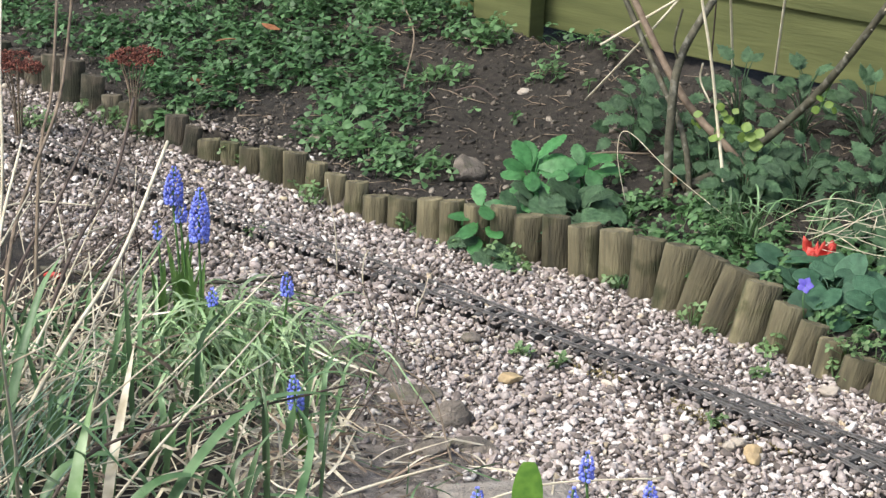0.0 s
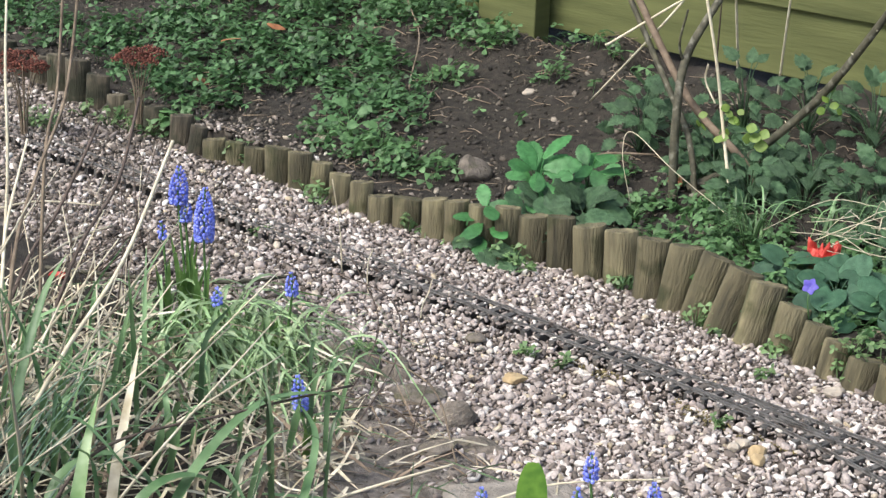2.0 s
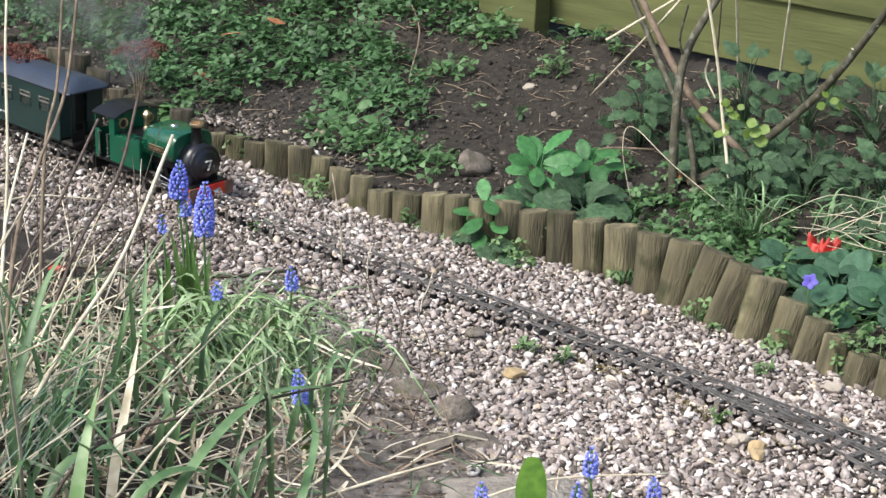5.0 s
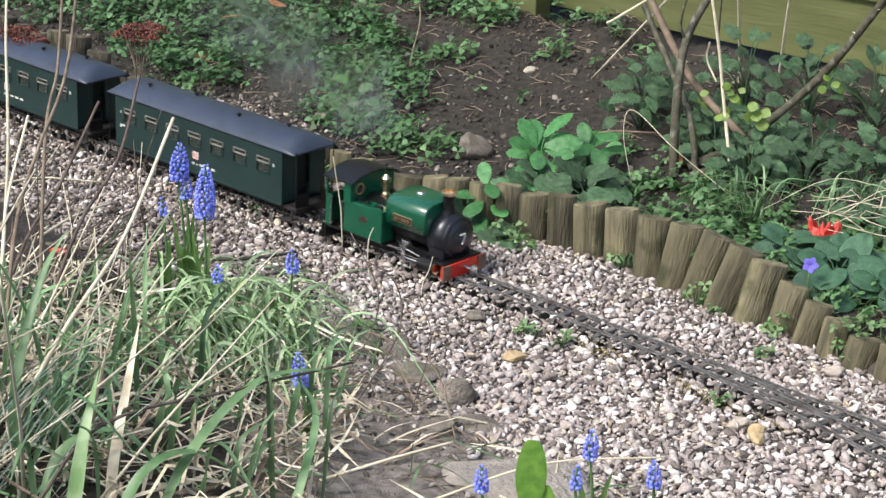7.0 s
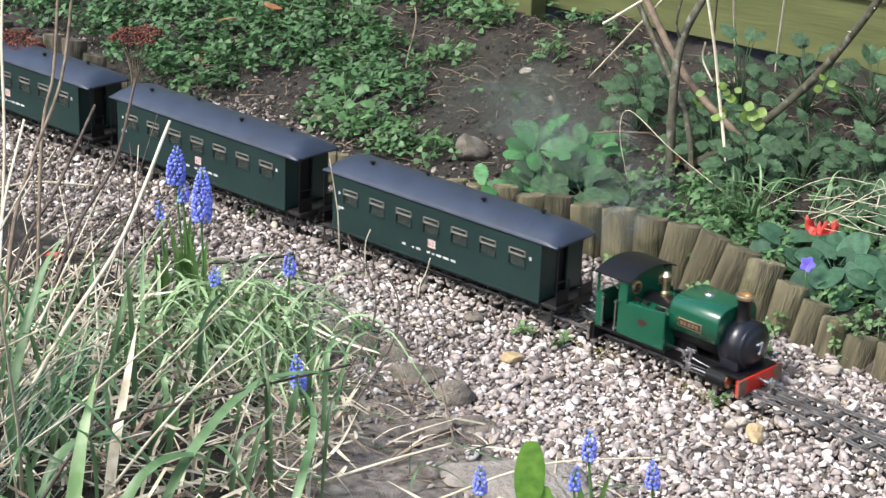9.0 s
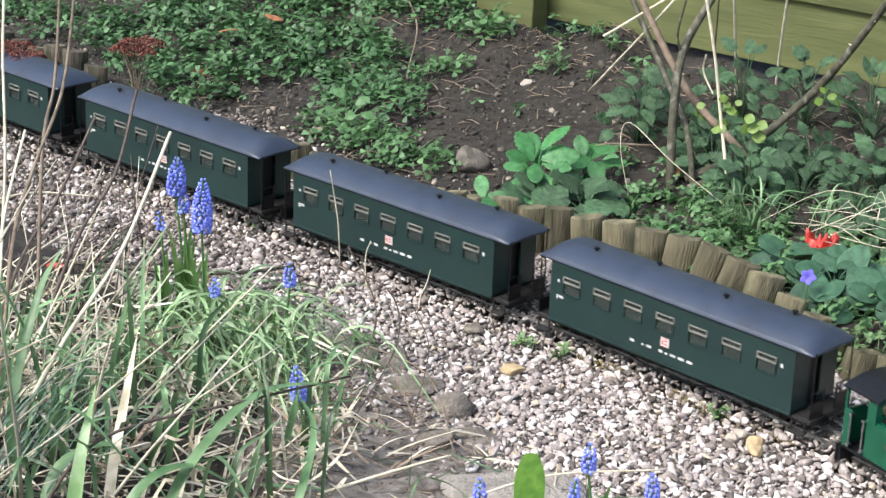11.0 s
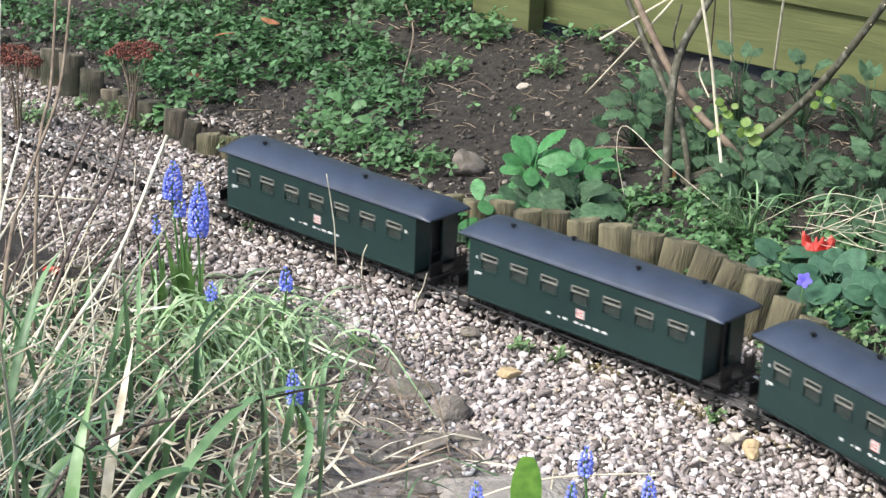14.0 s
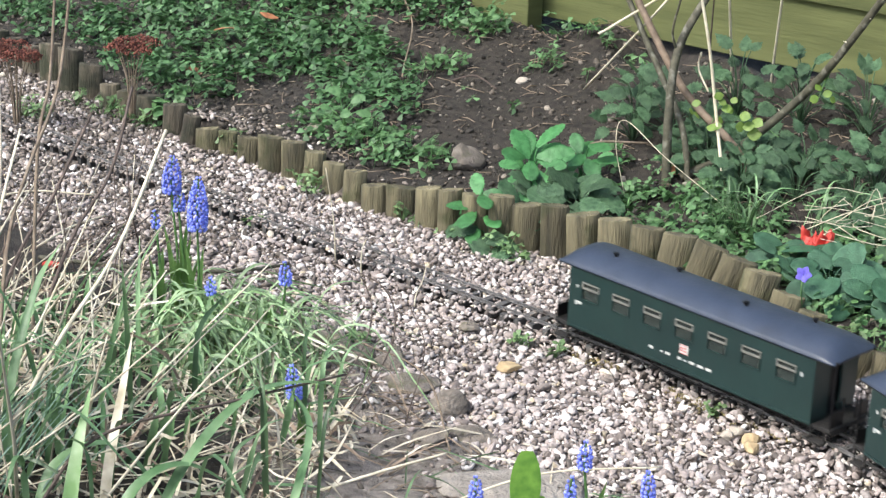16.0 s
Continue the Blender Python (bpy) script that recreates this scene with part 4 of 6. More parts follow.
    for _ in range(700):
        x = rng.uniform(-0.6, 0.45)
        y = bed_line(x) - abs(rng.normal(0, 0.22))
        size = float(np.clip(rng.lognormal(math.log(0.003), 0.4), 0.0014, 0.009))
        v, f = shapes[rng.integers(len(shapes))]
        heap.add(v @ (turn_matrix(rng, 0.6).T * size) + (x, y, ground_z(x, y) + size * 0.15), f)
    moss = Heap()                       # yellowed moss along the near side of the points
    for _ in range(620):
        u = rng.uniform(-0.45, 0.0)
        tx, ty, th = line_at(u)
        o = -0.034 - abs(rng.normal(0, 0.014))
        x, y = tx - math.sin(th) * o, ty + math.cos(th) * o
        if noise.noise((x * 16, y * 16, 3.0)) < -0.05:
            continue
        size = rng.uniform(0.0014, 0.0036)
        v, f = shapes[rng.integers(len(shapes))]
        moss.add(v @ (turn_matrix(rng, 0.6).T * size) + (x, y, ground_z(x, y) + 0.0075), f)
    moss.done("dry_moss", "moss", "yellowish dry moss crumbs beside the railway points", "moss")
    heap.done("soil_crumbs", "clod", "dark crumbly soil clods and grit on the bed", "soil")


make_gravel()


def make_stones():
    stone("edging_stone", "mossy brown edging stone half sunk beside the gravel", -0.151, 2.43, 0.0425, 0.0275, 0.0270, "stone", -30, 1)
    stone("edging_stone", "grey edging stone half sunk beside the gravel", -0.102, 2.385, 0.0350, 0.0275, 0.0243, "stone", 10, 2)
    stone("edging_stone", "brown edging stone half sunk beside the gravel", -0.058, 2.375, 0.0300, 0.0250, 0.0243, "stone", 60, 3)
    stone("edging_stone", "flat grey slab of stone lying on the soil", -0.020, 2.315, 0.0450, 0.0325, 0.0162, "stone", -20, 4)
    stone("edging_stone", "dark earthy stone lump among dry twigs", 0.022, 2.25, 0.0325, 0.0275, 0.0270, "stone", 0, 5)
    stone("edging_stone", "flat grey stone lying on the soil", 0.060, 2.165, 0.0425, 0.0250, 0.0135, "stone", -15, 6)
    stone("edging_stone", "small flat grey stone lying on the soil", 0.004, 2.13, 0.0300, 0.0225, 0.0135, "stone", 20, 7)
    stone("paving_slab", "flat grey slab of stone between the flowers", 0.105, 2.005, .105, .075, .020, "slab", -14, 8)
    stone("edging_stone", "dark mossy stone under the grass", -0.215, 2.52, 0.0438, 0.0275, 0.0297, "stone", -35, 9)
    stone("pebble", "large smooth tan pebble on the gravel", 0.103, 2.368, .0185, .012, .008, "tanstone", -10, 10, 0.004, "pebble")
    for k, (x, y, s) in enumerate(((0.388, 2.195, .013), (0.405, 2.175, .016), (0.375, 2.185, .011), (0.402, 2.155, .013))):
        stone("pebble", "smooth yellowish pebble lying with others on the gravel", x, y, s, s * .75, s * .6, "tanstone" if k % 2 else "palestone", 30 * k, 20 + k, 0.003, "pebble")
    stone("pebble", "grey rounded pebble beside the track", 0.05, 2.50, .016, .011, .009, "stone", 10, 30, 0.003, "pebble")
    stone("pebble", "pale yellowish pebble near the log edging", 0.535, 2.37, .016, .011, .009, "palestone", 10, 31, 0.003, "pebble")
    stone("rock", "rough brown rock behind the log edging", 0.045, 3.12, .035, .026, .034, "stone", 30, 12, category="rock")
    stone("rock", "pale lump of limestone on the bare soil", 0.149, 3.52, .013, .008, .010, "palestone", 30, 13, category="rock")
    stone("rock", "dull brown rock lying behind the logs", -0.231, 3.268, .022, .014, .016, "stone", 30, 14, category="rock")
    stone("rock", "dark slate lump in the corner of the bed", 0.80, 3.02, .06, .05, .045, "stone", 30, 15, category="rock")


make_stones()


# ---- plants ----
def leaf_shape(kind, n=8):
    """A leaf of unit length along +x, folded a little along its midrib and drooping at the tip."""
    vs, fs = [], []
    for k in range(n + 1):
        u = k / n
        if kind == "oval":
            w = 0.34 * math.sin(math.pi * min(u * 0.97 + 0.03, 1)) ** 0.8
        elif kind == "heart":
            w = 0.54 * math.sin(math.pi * (0.16 + 0.84 * u)) ** 0.5
        elif kind == "scallop":
            w = 0.50 * (u ** 0.55) * (1 - max(0, (u - 0.72) / 0.28) ** 2 * 0.75) * (1 + 0.17 * (1 if k % 2 else -1)) + 0.02
        elif kind == "nettle":
            w = 0.33 * math.sin(math.pi * (0.16 + 0.84 * u ** 0.85)) ** 1.15 * (1 + 0.20 * (1 if k % 2 else -1)) + 0.005
        elif kind == "primrose":
            w = 0.29 * math.sin(math.pi * (0.05 + 0.90 * u ** 1.25)) ** 0.75 * (1 + 0.11 * (1 if k % 2 else -1)) + 0.004
        elif kind == "round":
            w = 0.36 * math.sin(math.pi * (0.06 + 0.90 * u)) ** 0.5
        elif kind == "wedge":
            w = 0.42 * u ** 0.8 * (1 if u < 0.8 else 0.72)
        droop = -0.18 * u * u
        back = -0.16 * (1 - u) * (1 if kind == "heart" else 0)
        vs += [(u, 0, droop), (u + back, w * 0.55, droop + 0.05), (u + back * 1.5, w, droop + 0.02), (u + back, -w * 0.55, droop + 0.05), (u + back * 1.5, -w, droop + 0.02)]
    for k in range(n):
        a, b = 5 * k, 5 * k + 5
        fs += [(a, b, b + 1, a + 1), (a + 1, b + 1, b + 2, a + 2), (b, a, a + 3, b + 3), (b + 3, a + 3, a + 4, b + 4)]
    return np.array(vs, float), fs


OVAL, HEART, SCALLOP, NETTLE, WEDGE, PRIMROSE = (leaf_shape(k, n) for k, n in (("oval", 5), ("heart", 8), ("scallop", 9), ("nettle", 12), ("wedge", 4), ("primrose", 15)))


def tube_verts(pts, r0, r1, sides=5):
    """A tapered round stem through points."""
    pts = [np.array(p, float) for p in pts]
    vs, fs = [], []
    for k, p in enumerate(pts):
        d = pts[min(k + 1, len(pts) - 1)] - pts[max(k - 1, 0)]
        d = d / (np.linalg.norm(d) + 1e-9)
        a = np.cross(d, (0.31, 0.87, 0.38))
        a /= np.linalg.norm(a)
        b = np.cross(d, a)
        r = r0 + (r1 - r0) * k / (len(pts) - 1)
        for q in range(sides):
            t = 2 * math.pi * q / sides
            vs.append(p + r * (math.cos(t) * a + math.sin(t) * b))
    for k in range(len(pts) - 1):
        for q in range(sides):
            fs.append((k * sides + q, k * sides + (q + 1) % sides, (k + 1) * sides + (q + 1) % sides, (k + 1) * sides + q))
    fs += [tuple(range(sides))[::-1], tuple((len(pts) - 1) * sides + q for q in range(sides))]
    return np.array(vs), fs


def curve_through(pts, n=6):
    """Points on a smooth curve through the given ones."""
    p = [np.array(q, float) for q in pts]
    p = [2 * p[0] - p[1]] + p + [2 * p[-1] - p[-2]]
    out = []
    for k in range(1, len(p) - 2):
        for j in range(n):
            u = j / n
            out.append(0.5 * (2 * p[k] + (p[k + 1] - p[k - 1]) * u + (2 * p[k - 1] - 5 * p[k] + 4 * p[k + 1] - p[k + 2]) * u * u + (3 * p[k] - p[k - 1] - 3 * p[k + 1] + p[k + 2]) * u ** 3))
    out.append(p[-2])
    return out


def blade_verts(pts, width, fold=0.25, twist=0.0):
    """A strap leaf through points: folded along its middle, tapering to the tip."""
    pts = [np.array(p, float) for p in pts]
    n = len(pts)
    vs, fs = [], []
    for k, p in enumerate(pts):
        d = pts[min(k + 1, n - 1)] - pts[max(k - 1, 0)]
        d /= np.linalg.norm(d) + 1e-9
        side = np.cross(d, (0, 0, 1.0) if abs(d[2]) < 0.95 else (0.3, -1.0, 0.0))
        side /= np.linalg.norm(side) + 1e-9
        up = np.cross(side, d)
        t = twist * k / n
        s2 = side * math.cos(t) + up * math.sin(t)
        u2 = np.cross(s2, d)
        u = k / (n - 1)
        w = width * 0.5 * (0.6 + 0.4 * min(u * 4, 1)) * (1 - u ** 3) + 0.0002
        vs += [p - s2 * w + u2 * w * fold, p, p + s2 * w + u2 * w * fold]
    for k in range(n - 1):
        a, b = 3 * k, 3 * k + 3
        fs += [(a, a + 1, b + 1, b), (a + 1, a + 2, b + 2, b + 1)]
    return np.array(vs), fs


def mesh_of(name, pieces, mat):
    h = Heap()
    for v, f in pieces:
        h.add(np.asarray(v), f)
    me = bpy.data.meshes.new(name)
    me.from_pydata(np.concatenate(h.v).tolist(), [], h.f)
    me.materials.append(M[mat])
    me.polygons.foreach_set("use_smooth", [True] * len(h.f))
    me.update()
    return me


def weed_patch(heap, spots, count, size, spread, height, shape, rng, lobes=3):
    """Small leaves in sets of three on short stalks over round tufts."""
    V, F = shape
    for cx, cy, r in spots:
        for _ in range(int(count * (r / 0.05) ** 2)):
            a, d = rng.uniform(0, 2 * math.pi), r * math.sqrt(rng.random())
            x, y = cx + d * math.cos(a), cy + d * math.sin(a)
            z = ground_z(x, y) + height * (1 - (d / r) ** 2 * 0.7) * rng.uniform(0.25, 1.0)
            s = size * rng.uniform(0.65, 1.3)
            head = rng.uniform(0, 2 * math.pi)
            base = np.array(Euler((rng.normal(0, spread), rng.normal(-0.15, spread), 0)).to_matrix())
            for k in range(lobes):
                t = head + k * 2 * math.pi / lobes + rng.normal(0, 0.2)
                rot = np.array([[math.cos(t), -math.sin(t), 0], [math.sin(t), math.cos(t), 0], [0, 0, 1]])
                heap.add((V * s) @ (base @ rot).T + (x, y, z), F)
            if rng.random() < 0.3:
                v, f = tube_verts([(x - 0.004, y + 0.002, ground_z(x, y)), (x, y, z)], 0.0007, 0.0005, 3)
                heap.add(v, f)


def make_weeds():
    rng = np.random.default_rng(21)
    heap = Heap()
    spots = []
    for _ in range(1500):
        x, y = rng.uniform(-1.25, 0.16), rng.uniform(3.3, 4.75)
        d = y - edge_y(x)
        if d < 0.10 or (-0.52 < x < -0.22 and d < 0.19) or (x > -0.22 and d < 0.36) or (x > -0.06 and d < 0.80) or x > 0.04:
            continue
        if noise.noise((x * 5.0, y * 5.0, 2.0)) < -0.24:
            continue
        spots.append((x, y, rng.uniform(0.025, 0.05)))
    weed_patch(heap, spots[:760], 14, 0.0150, 0.42, 0.062, WEDGE, rng)
    heap.done("ground_cover", "weed", "dense low green ground cover of small lobed leaves", "weeds")
    heap = Heap()
    # tufts along the logs and on the bare soil
    for cx, cy, r in ((-0.175, 3.24, .055), (-0.12, 3.215, .05), (-0.06, 3.15, .05), (-0.02, 3.11, .045), (-0.10, 3.13, .04), (-0.23, 3.30, .04), (-0.02, 3.56, .035), (0.02, 3.60, .03),
                      (0.19, 3.56, .03), (0.20, 3.60, .022), (0.07, 3.74, .045), (0.10, 3.77, .03), (-0.53, 3.44, .04), (-0.48, 3.42, .03), (-0.60, 3.52, .03), (-0.11, 3.47, .03), (-0.08, 3.38, .022), (0.10, 3.86, .02), (0.25, 3.92, .02), (0.24, 3.74, .022), (0.29, 3.70, .03), (0.33, 3.66, .022), (0.21, 3.80, .018), (0.37, 3.60, .02), (0.05, 3.40, .014), (0.13, 3.34, .012), (0.27, 3.50, .014)):
        weed_patch(heap, [(cx, cy, r * 1.25)], 24, 0.0140, 0.42, 0.050, WEDGE, rng)
    heap.done("clover_tufts", "weedmid", "light green leafy tufts behind the logs and on the soil", "weeds")
    heap = Heap()
    for _ in range(120):
        cx = rng.uniform(0.27, 0.80)
        cy = edge_y(cx) + rng.uniform(0.06, 0.42)
        weed_patch(heap, [(cx, cy, rng.uniform(0.02, 0.04))], 34, 0.0110, 0.45, 0.045, OVAL, rng)
    for cx, cy, r in ((0.31, 2.84, .035), (0.36, 2.80, .03), (0.335, 2.92, .03), (0.40, 2.84, .045), (0.45, 2.86, .04), (0.43, 2.77, .03), (0.50, 2.80, .04), (0.52, 2.90, .04), (0.47, 2.95, .03), (0.58, 2.72, .03),
                      (0.57, 2.84, .035), (0.28, 2.81, .028), (0.33, 2.98, .03), (0.62, 2.64, .03), (0.66, 2.70, .03), (0.40, 2.94, .03), (0.56, 2.64, .02), (0.64, 2.56, .025)):
        weed_patch(heap, [(cx, cy, r)], 15, 0.0095, 0.4, 0.04, OVAL, rng)
    heap.done("chickweed", "weedmid", "fresh green chickweed filling the corner behind the logs", "weeds")
    # seedlings in the gravel, each a small plant of its own
    for k, (x, y, r) in enumerate(((0.106, 2.813, .026), (0.125, 2.79, .016), (-0.214, 3.07, .030), (-0.23, 3.10, .02), (-0.374, 3.285, .026), (-0.345, 3.25, .018), (0.372, 2.60, .022), (0.395, 2.58, .014), (0.49, 2.515, .018),
                                   (0.47, 2.50, .014), (0.567, 2.436, .028), (0.60, 2.40, .028), (0.55, 2.42, .018), (0.373, 2.256, .016), (0.168, 2.425, .010), (0.123, 2.46, .010), (0.269, 2.742, .014), (-0.059, 2.955, .018), (-0.03, 2.94, .012), (-0.294, 2.905, .014), (0.45, 2.42, .012), (0.02, 2.905, .016),
                                   (-0.105, 2.447, .014), (-0.64, 3.47, .03), (-0.60, 3.44, .022), (-0.70, 3.53, .022), (-0.55, 3.42, .024), (-0.78, 3.45, .03), (-0.74, 3.42, .02))):
        plant = thing("seedling", "small fresh green weed seedling growing in the gravel", "weed", "seedlings in the gravel")
        plant.matrix_basis = pose(x, y, ground_z(x, y))
        V, F = OVAL if k % 3 else WEDGE
        tall = 0.032 if r > 0.017 else 0.013
        for _ in range(int(5 + 330 * r)):
            a, d = rng.uniform(0, 2 * math.pi), r * 1.2 * math.sqrt(rng.random())
            tip = np.array((d * math.cos(a), d * math.sin(a), tall * rng.uniform(0.25, 1.0) + 0.006))
            tilt = np.array(Euler((rng.normal(0, 0.45), rng.normal(-0.15, 0.45), 0)).to_matrix())
            head = rng.uniform(0, 2 * math.pi)
            pieces = [tube_verts([(0, 0, -0.002), tip * (0.6, 0.6, 0.6), tip], 0.0008, 0.0005, 4)]
            for q in range(3):
                t = head + q * 2.094 + rng.normal(0, 0.2)
                rot = np.array([[math.cos(t), -math.sin(t), 0], [math.sin(t), math.cos(t), 0], [0, 0, 1]])
                pieces.append(((V * 0.0095 * rng.uniform(0.7, 1.25)) @ (tilt @ rot).T + tip, F))
            ob = new("leaf", mesh_of("leaf", pieces, "seedling"))
            ob.parent = plant


make_weeds()


def leafy_plant(name, label, category, x, y, shape, mat, leaves, reach, size, rise, seed, group="", flat=0.3):
    """A rosette: stalked leaves round a crown, each leaf a part."""
    rng = np.random.default_rng(seed)
    plant = thing(name, label, category, group)
    plant.matrix_basis = pose(x, y, ground_z(x, y) - 0.002)
    V, F = shape
    for k in range(leaves):
        az = 2 * math.pi * (k * 0.382 + rng.uniform(-0.06, 0.06))
        q = (k + 1) / leaves
        out = reach * (0.25 + 0.75 * q) * rng.uniform(0.8, 1.1)
        up = rise * (1.15 - 0.75 * q) * rng.uniform(0.8, 1.15)
        s = size * rng.uniform(0.75, 1.15)
        tip = np.array((out, 0, up))
        tilt = Euler((rng.normal(0, 0.25) + 0.5 * math.cos(az), rng.normal(-0.2, 0.22) - 0.55 * math.sin(az) + flat * (q - 0.6), rng.normal(0, 0.3))).to_matrix()
        blade = (V * s) @ np.array(tilt).T + tip
        stem = tube_verts(curve_through([(0, 0, 0), (out * 0.45, 0, up * 0.75), tip], 3), 0.0013, 0.001, 4)
        me = mesh_of("leaf", [(blade, F), stem], mat)
        ob = new("leaf", me)
        ob.parent = plant
        ob.matrix_basis = pose(0, 0, 0, 0, 0, math.degrees(az))
    return plant


def make_leafy():
    leafy_plant("primrose_plant", "bright green primrose with crinkled leaves behind the log edging", "plant", 0.150, 2.985, PRIMROSE, "broad", 17, 0.026, 0.054, 0.076, 1)
    leafy_plant("primrose_plant", "small bright green primrose hanging over the log edging", "plant", 0.066, 2.878, PRIMROSE, "broad", 17, 0.017, 0.042, 0.070, 2)
    leafy_plant("primrose_plant", "bright green primrose with broad crinkled leaves", "plant", 0.238, 3.035, PRIMROSE, "broad", 11, 0.028, 0.048, 0.068, 3)
    leafy_plant("primrose_plant", "young bright green primrose at the shrub's foot", "plant", 0.205, 3.01, PRIMROSE, "broad", 7, 0.022, 0.040, 0.050, 31)
    leafy_plant("cranesbill", "dark green crinkled leaves spreading over the logs", "plant", 0.225, 2.905, SCALLOP, "dark", 15, 0.050, 0.052, 0.040, 4)
    leafy_plant("cranesbill", "dark green leaves hanging down over a log", "plant", 0.082, 2.862, SCALLOP, "dark", 11, 0.036, 0.044, 0.036, 5)
    leafy_plant("cranesbill", "low dark green plant with crinkled leaves", "plant", 0.155, 2.905, SCALLOP, "dark", 14, 0.048, 0.043, 0.034, 15)
    leafy_plant("violet_plant", "sweet violet with dark heart-shaped leaves and one flower", "plant", 0.566, 2.565, HEART, "violetleaf", 16, 0.053, 0.043, 0.052, 6)
    leafy_plant("violet_plant", "sweet violet with dark green heart-shaped leaves", "plant", 0.635, 2.525, HEART, "violetleaf", 12, 0.053, 0.043, 0.046, 7)
    leafy_plant("violet_plant", "young violet with heart-shaped leaves beside the logs", "plant", 0.505, 2.640, HEART, "violetleaf", 8, 0.036, 0.042, 0.048, 8)
    leafy_plant("nettle", "dull green dead-nettle with toothed leaves under the shrub", "plant", 0.335, 3.22, NETTLE, "dark", 21, 0.061, 0.037, 0.098, 9, "dead-nettles under the shrub")
    leafy_plant("nettle", "dull green dead-nettle with toothed leaves by the fence", "plant", 0.52, 3.27, NETTLE, "dark", 21, 0.072, 0.036, 0.109, 10, "dead-nettles under the shrub")
    leafy_plant("nettle", "dull green dead-nettle with toothed leaves by the fence", "plant", 0.62, 3.20, NETTLE, "dark", 23, 0.072, 0.037, 0.109, 11, "dead-nettles under the shrub")
    leafy_plant("nettle", "dull green dead-nettle with toothed leaves by the fence", "plant", 0.72, 3.13, NETTLE, "dark", 23, 0.077, 0.036, 0.098, 12, "dead-nettles under the shrub")
    leafy_plant("nettle", "dull green dead-nettle with broad leaves in the corner", "plant", 0.60, 3.00, NETTLE, "dark", 21, 0.066, 0.035, 0.063, 13, "dead-nettles under the shrub")
    leafy_plant("nettle", "dull green dead-nettle with broad leaves in the corner", "plant", 0.66, 2.90, NETTLE, "dark", 17, 0.066, 0.028, 0.052, 14, "dead-nettles under the shrub")
    leafy_plant("nettle", "dull green dead-nettle with broad leaves in the corner", "plant", 0.53, 3.06, NETTLE, "dark", 16, 0.055, 0.030, 0.075, 16, "dead-nettles under the shrub")
    leafy_plant("nettle", "dull green dead-nettle at the foot of the shrub", "plant", 0.44, 3.10, NETTLE, "dark", 17, 0.061, 0.032, 0.075, 17, "dead-nettles under the shrub")
    leafy_plant("nettle", "low dark plant with toothed leaves on the soil", "plant", 0.75, 2.98, NETTLE, "dark", 17, 0.066, 0.035, 0.057, 18, "dead-nettles under the shrub")
    leafy_plant("dock_plant", "pale green plant with oval leaves behind a log", "plant", -0.175, 3.29, SCALLOP, "weedmid", 9, 0.033, 0.026, 0.057, 19)
    leafy_plant("dock_plant", "small yellowish green plant on the bare soil", "plant", 0.075, 3.72, OVAL, "weedmid", 12, 0.033, 0.026, 0.034, 20)
    leafy_plant("dock_plant", "low yellowish green rosette beside the logs", "plant", -0.505, 3.415, OVAL, "weedmid", 10, 0.028, 0.026, 0.029, 22)
    rng = np.random.default_rng(40)
    for k in range(17):
        x = rng.uniform(0.33, 0.84)
        y = edge_y(x) + rng.uniform(0.40, 0.78)
        if y > 3.42 - (x - 0.45) * 0.75:
            continue
        leafy_plant("nettle", "dull green dead-nettle with toothed leaves behind the logs", "plant", x, y, NETTLE, "dark", 15, 0.06, 0.034, rng.uniform(0.04, 0.085), 60 + k, "dead-nettles under the shrub")
    # the violet's flower: five petals on a thin stalk
    fl = thing("violet_flower", "single violet-blue flower among heart-shaped leaves", "flower")
    fl.matrix_basis = pose(0.516, 2.515, 0.098, 60, 0, -20)
    V, F = OVAL
    for k in range(5):
        ob = new("petal", mesh_of("petal", [(V * np.array([0.0125, 0.0150, 0.016]), F)], "violet"))
        ob.parent = fl
        ob.matrix_basis = pose(0, 0, 0, 0, -20, 72 * k)
    st = new("flower_stalk", mesh_of("flower_stalk", [tube_verts(curve_through([(0, 0, 0), (0, -0.02, 0.0), (0.004, -0.045, -0.02)], 4), 0.0009, 0.0009, 5)], "greenstem"))
    st.parent = fl
    # torn piece of red plastic
    bm = B()
    bmesh.ops.create_grid(bm, x_segments=16, y_segments=12, size=0.5)
    for v in bm.verts:
        x, y = v.co.x, v.co.y
        v.co = (x * 0.048 * (1 + 0.25 * noise.noise((y * 4, 1, 2))), y * 0.038 * (1 + 0.4 * noise.noise((x * 5, 3, 2))), 0.034 * noise.noise((x * 4, y * 4, 4)) + 0.016 * noise.noise((x * 9, y * 9, 1)))
    bmesh.ops.solidify(bm, geom=bm.faces[:], thickness=0.001)
    ob = part("plastic_scrap", bm, "redcloth", None, smooth=True)
    ob.matrix_basis = pose(0.563, 2.672, 0.088, 30, 0, -8)
    tagged(ob, "crumpled bright red scrap lying among the weeds", "litter")
    bm = B()
    bmesh.ops.create_icosphere(bm, subdivisions=3, radius=1)
    for v in bm.verts:
        v.co = Vector((v.co.x * 0.016, v.co.y * 0.008, v.co.z * 0.006)) * (1 + 0.3 * noise.noise(v.co * 2))
    ob = part("plastic_scrap", bm, "redcloth", None, smooth=True)
    ob.matrix_basis = pose(-0.57, 2.66, ground_z(-0.57, 2.66) + 0.006, 0, 0, -10)
    tagged(ob, "small red scrap caught in the dry grass", "litter")
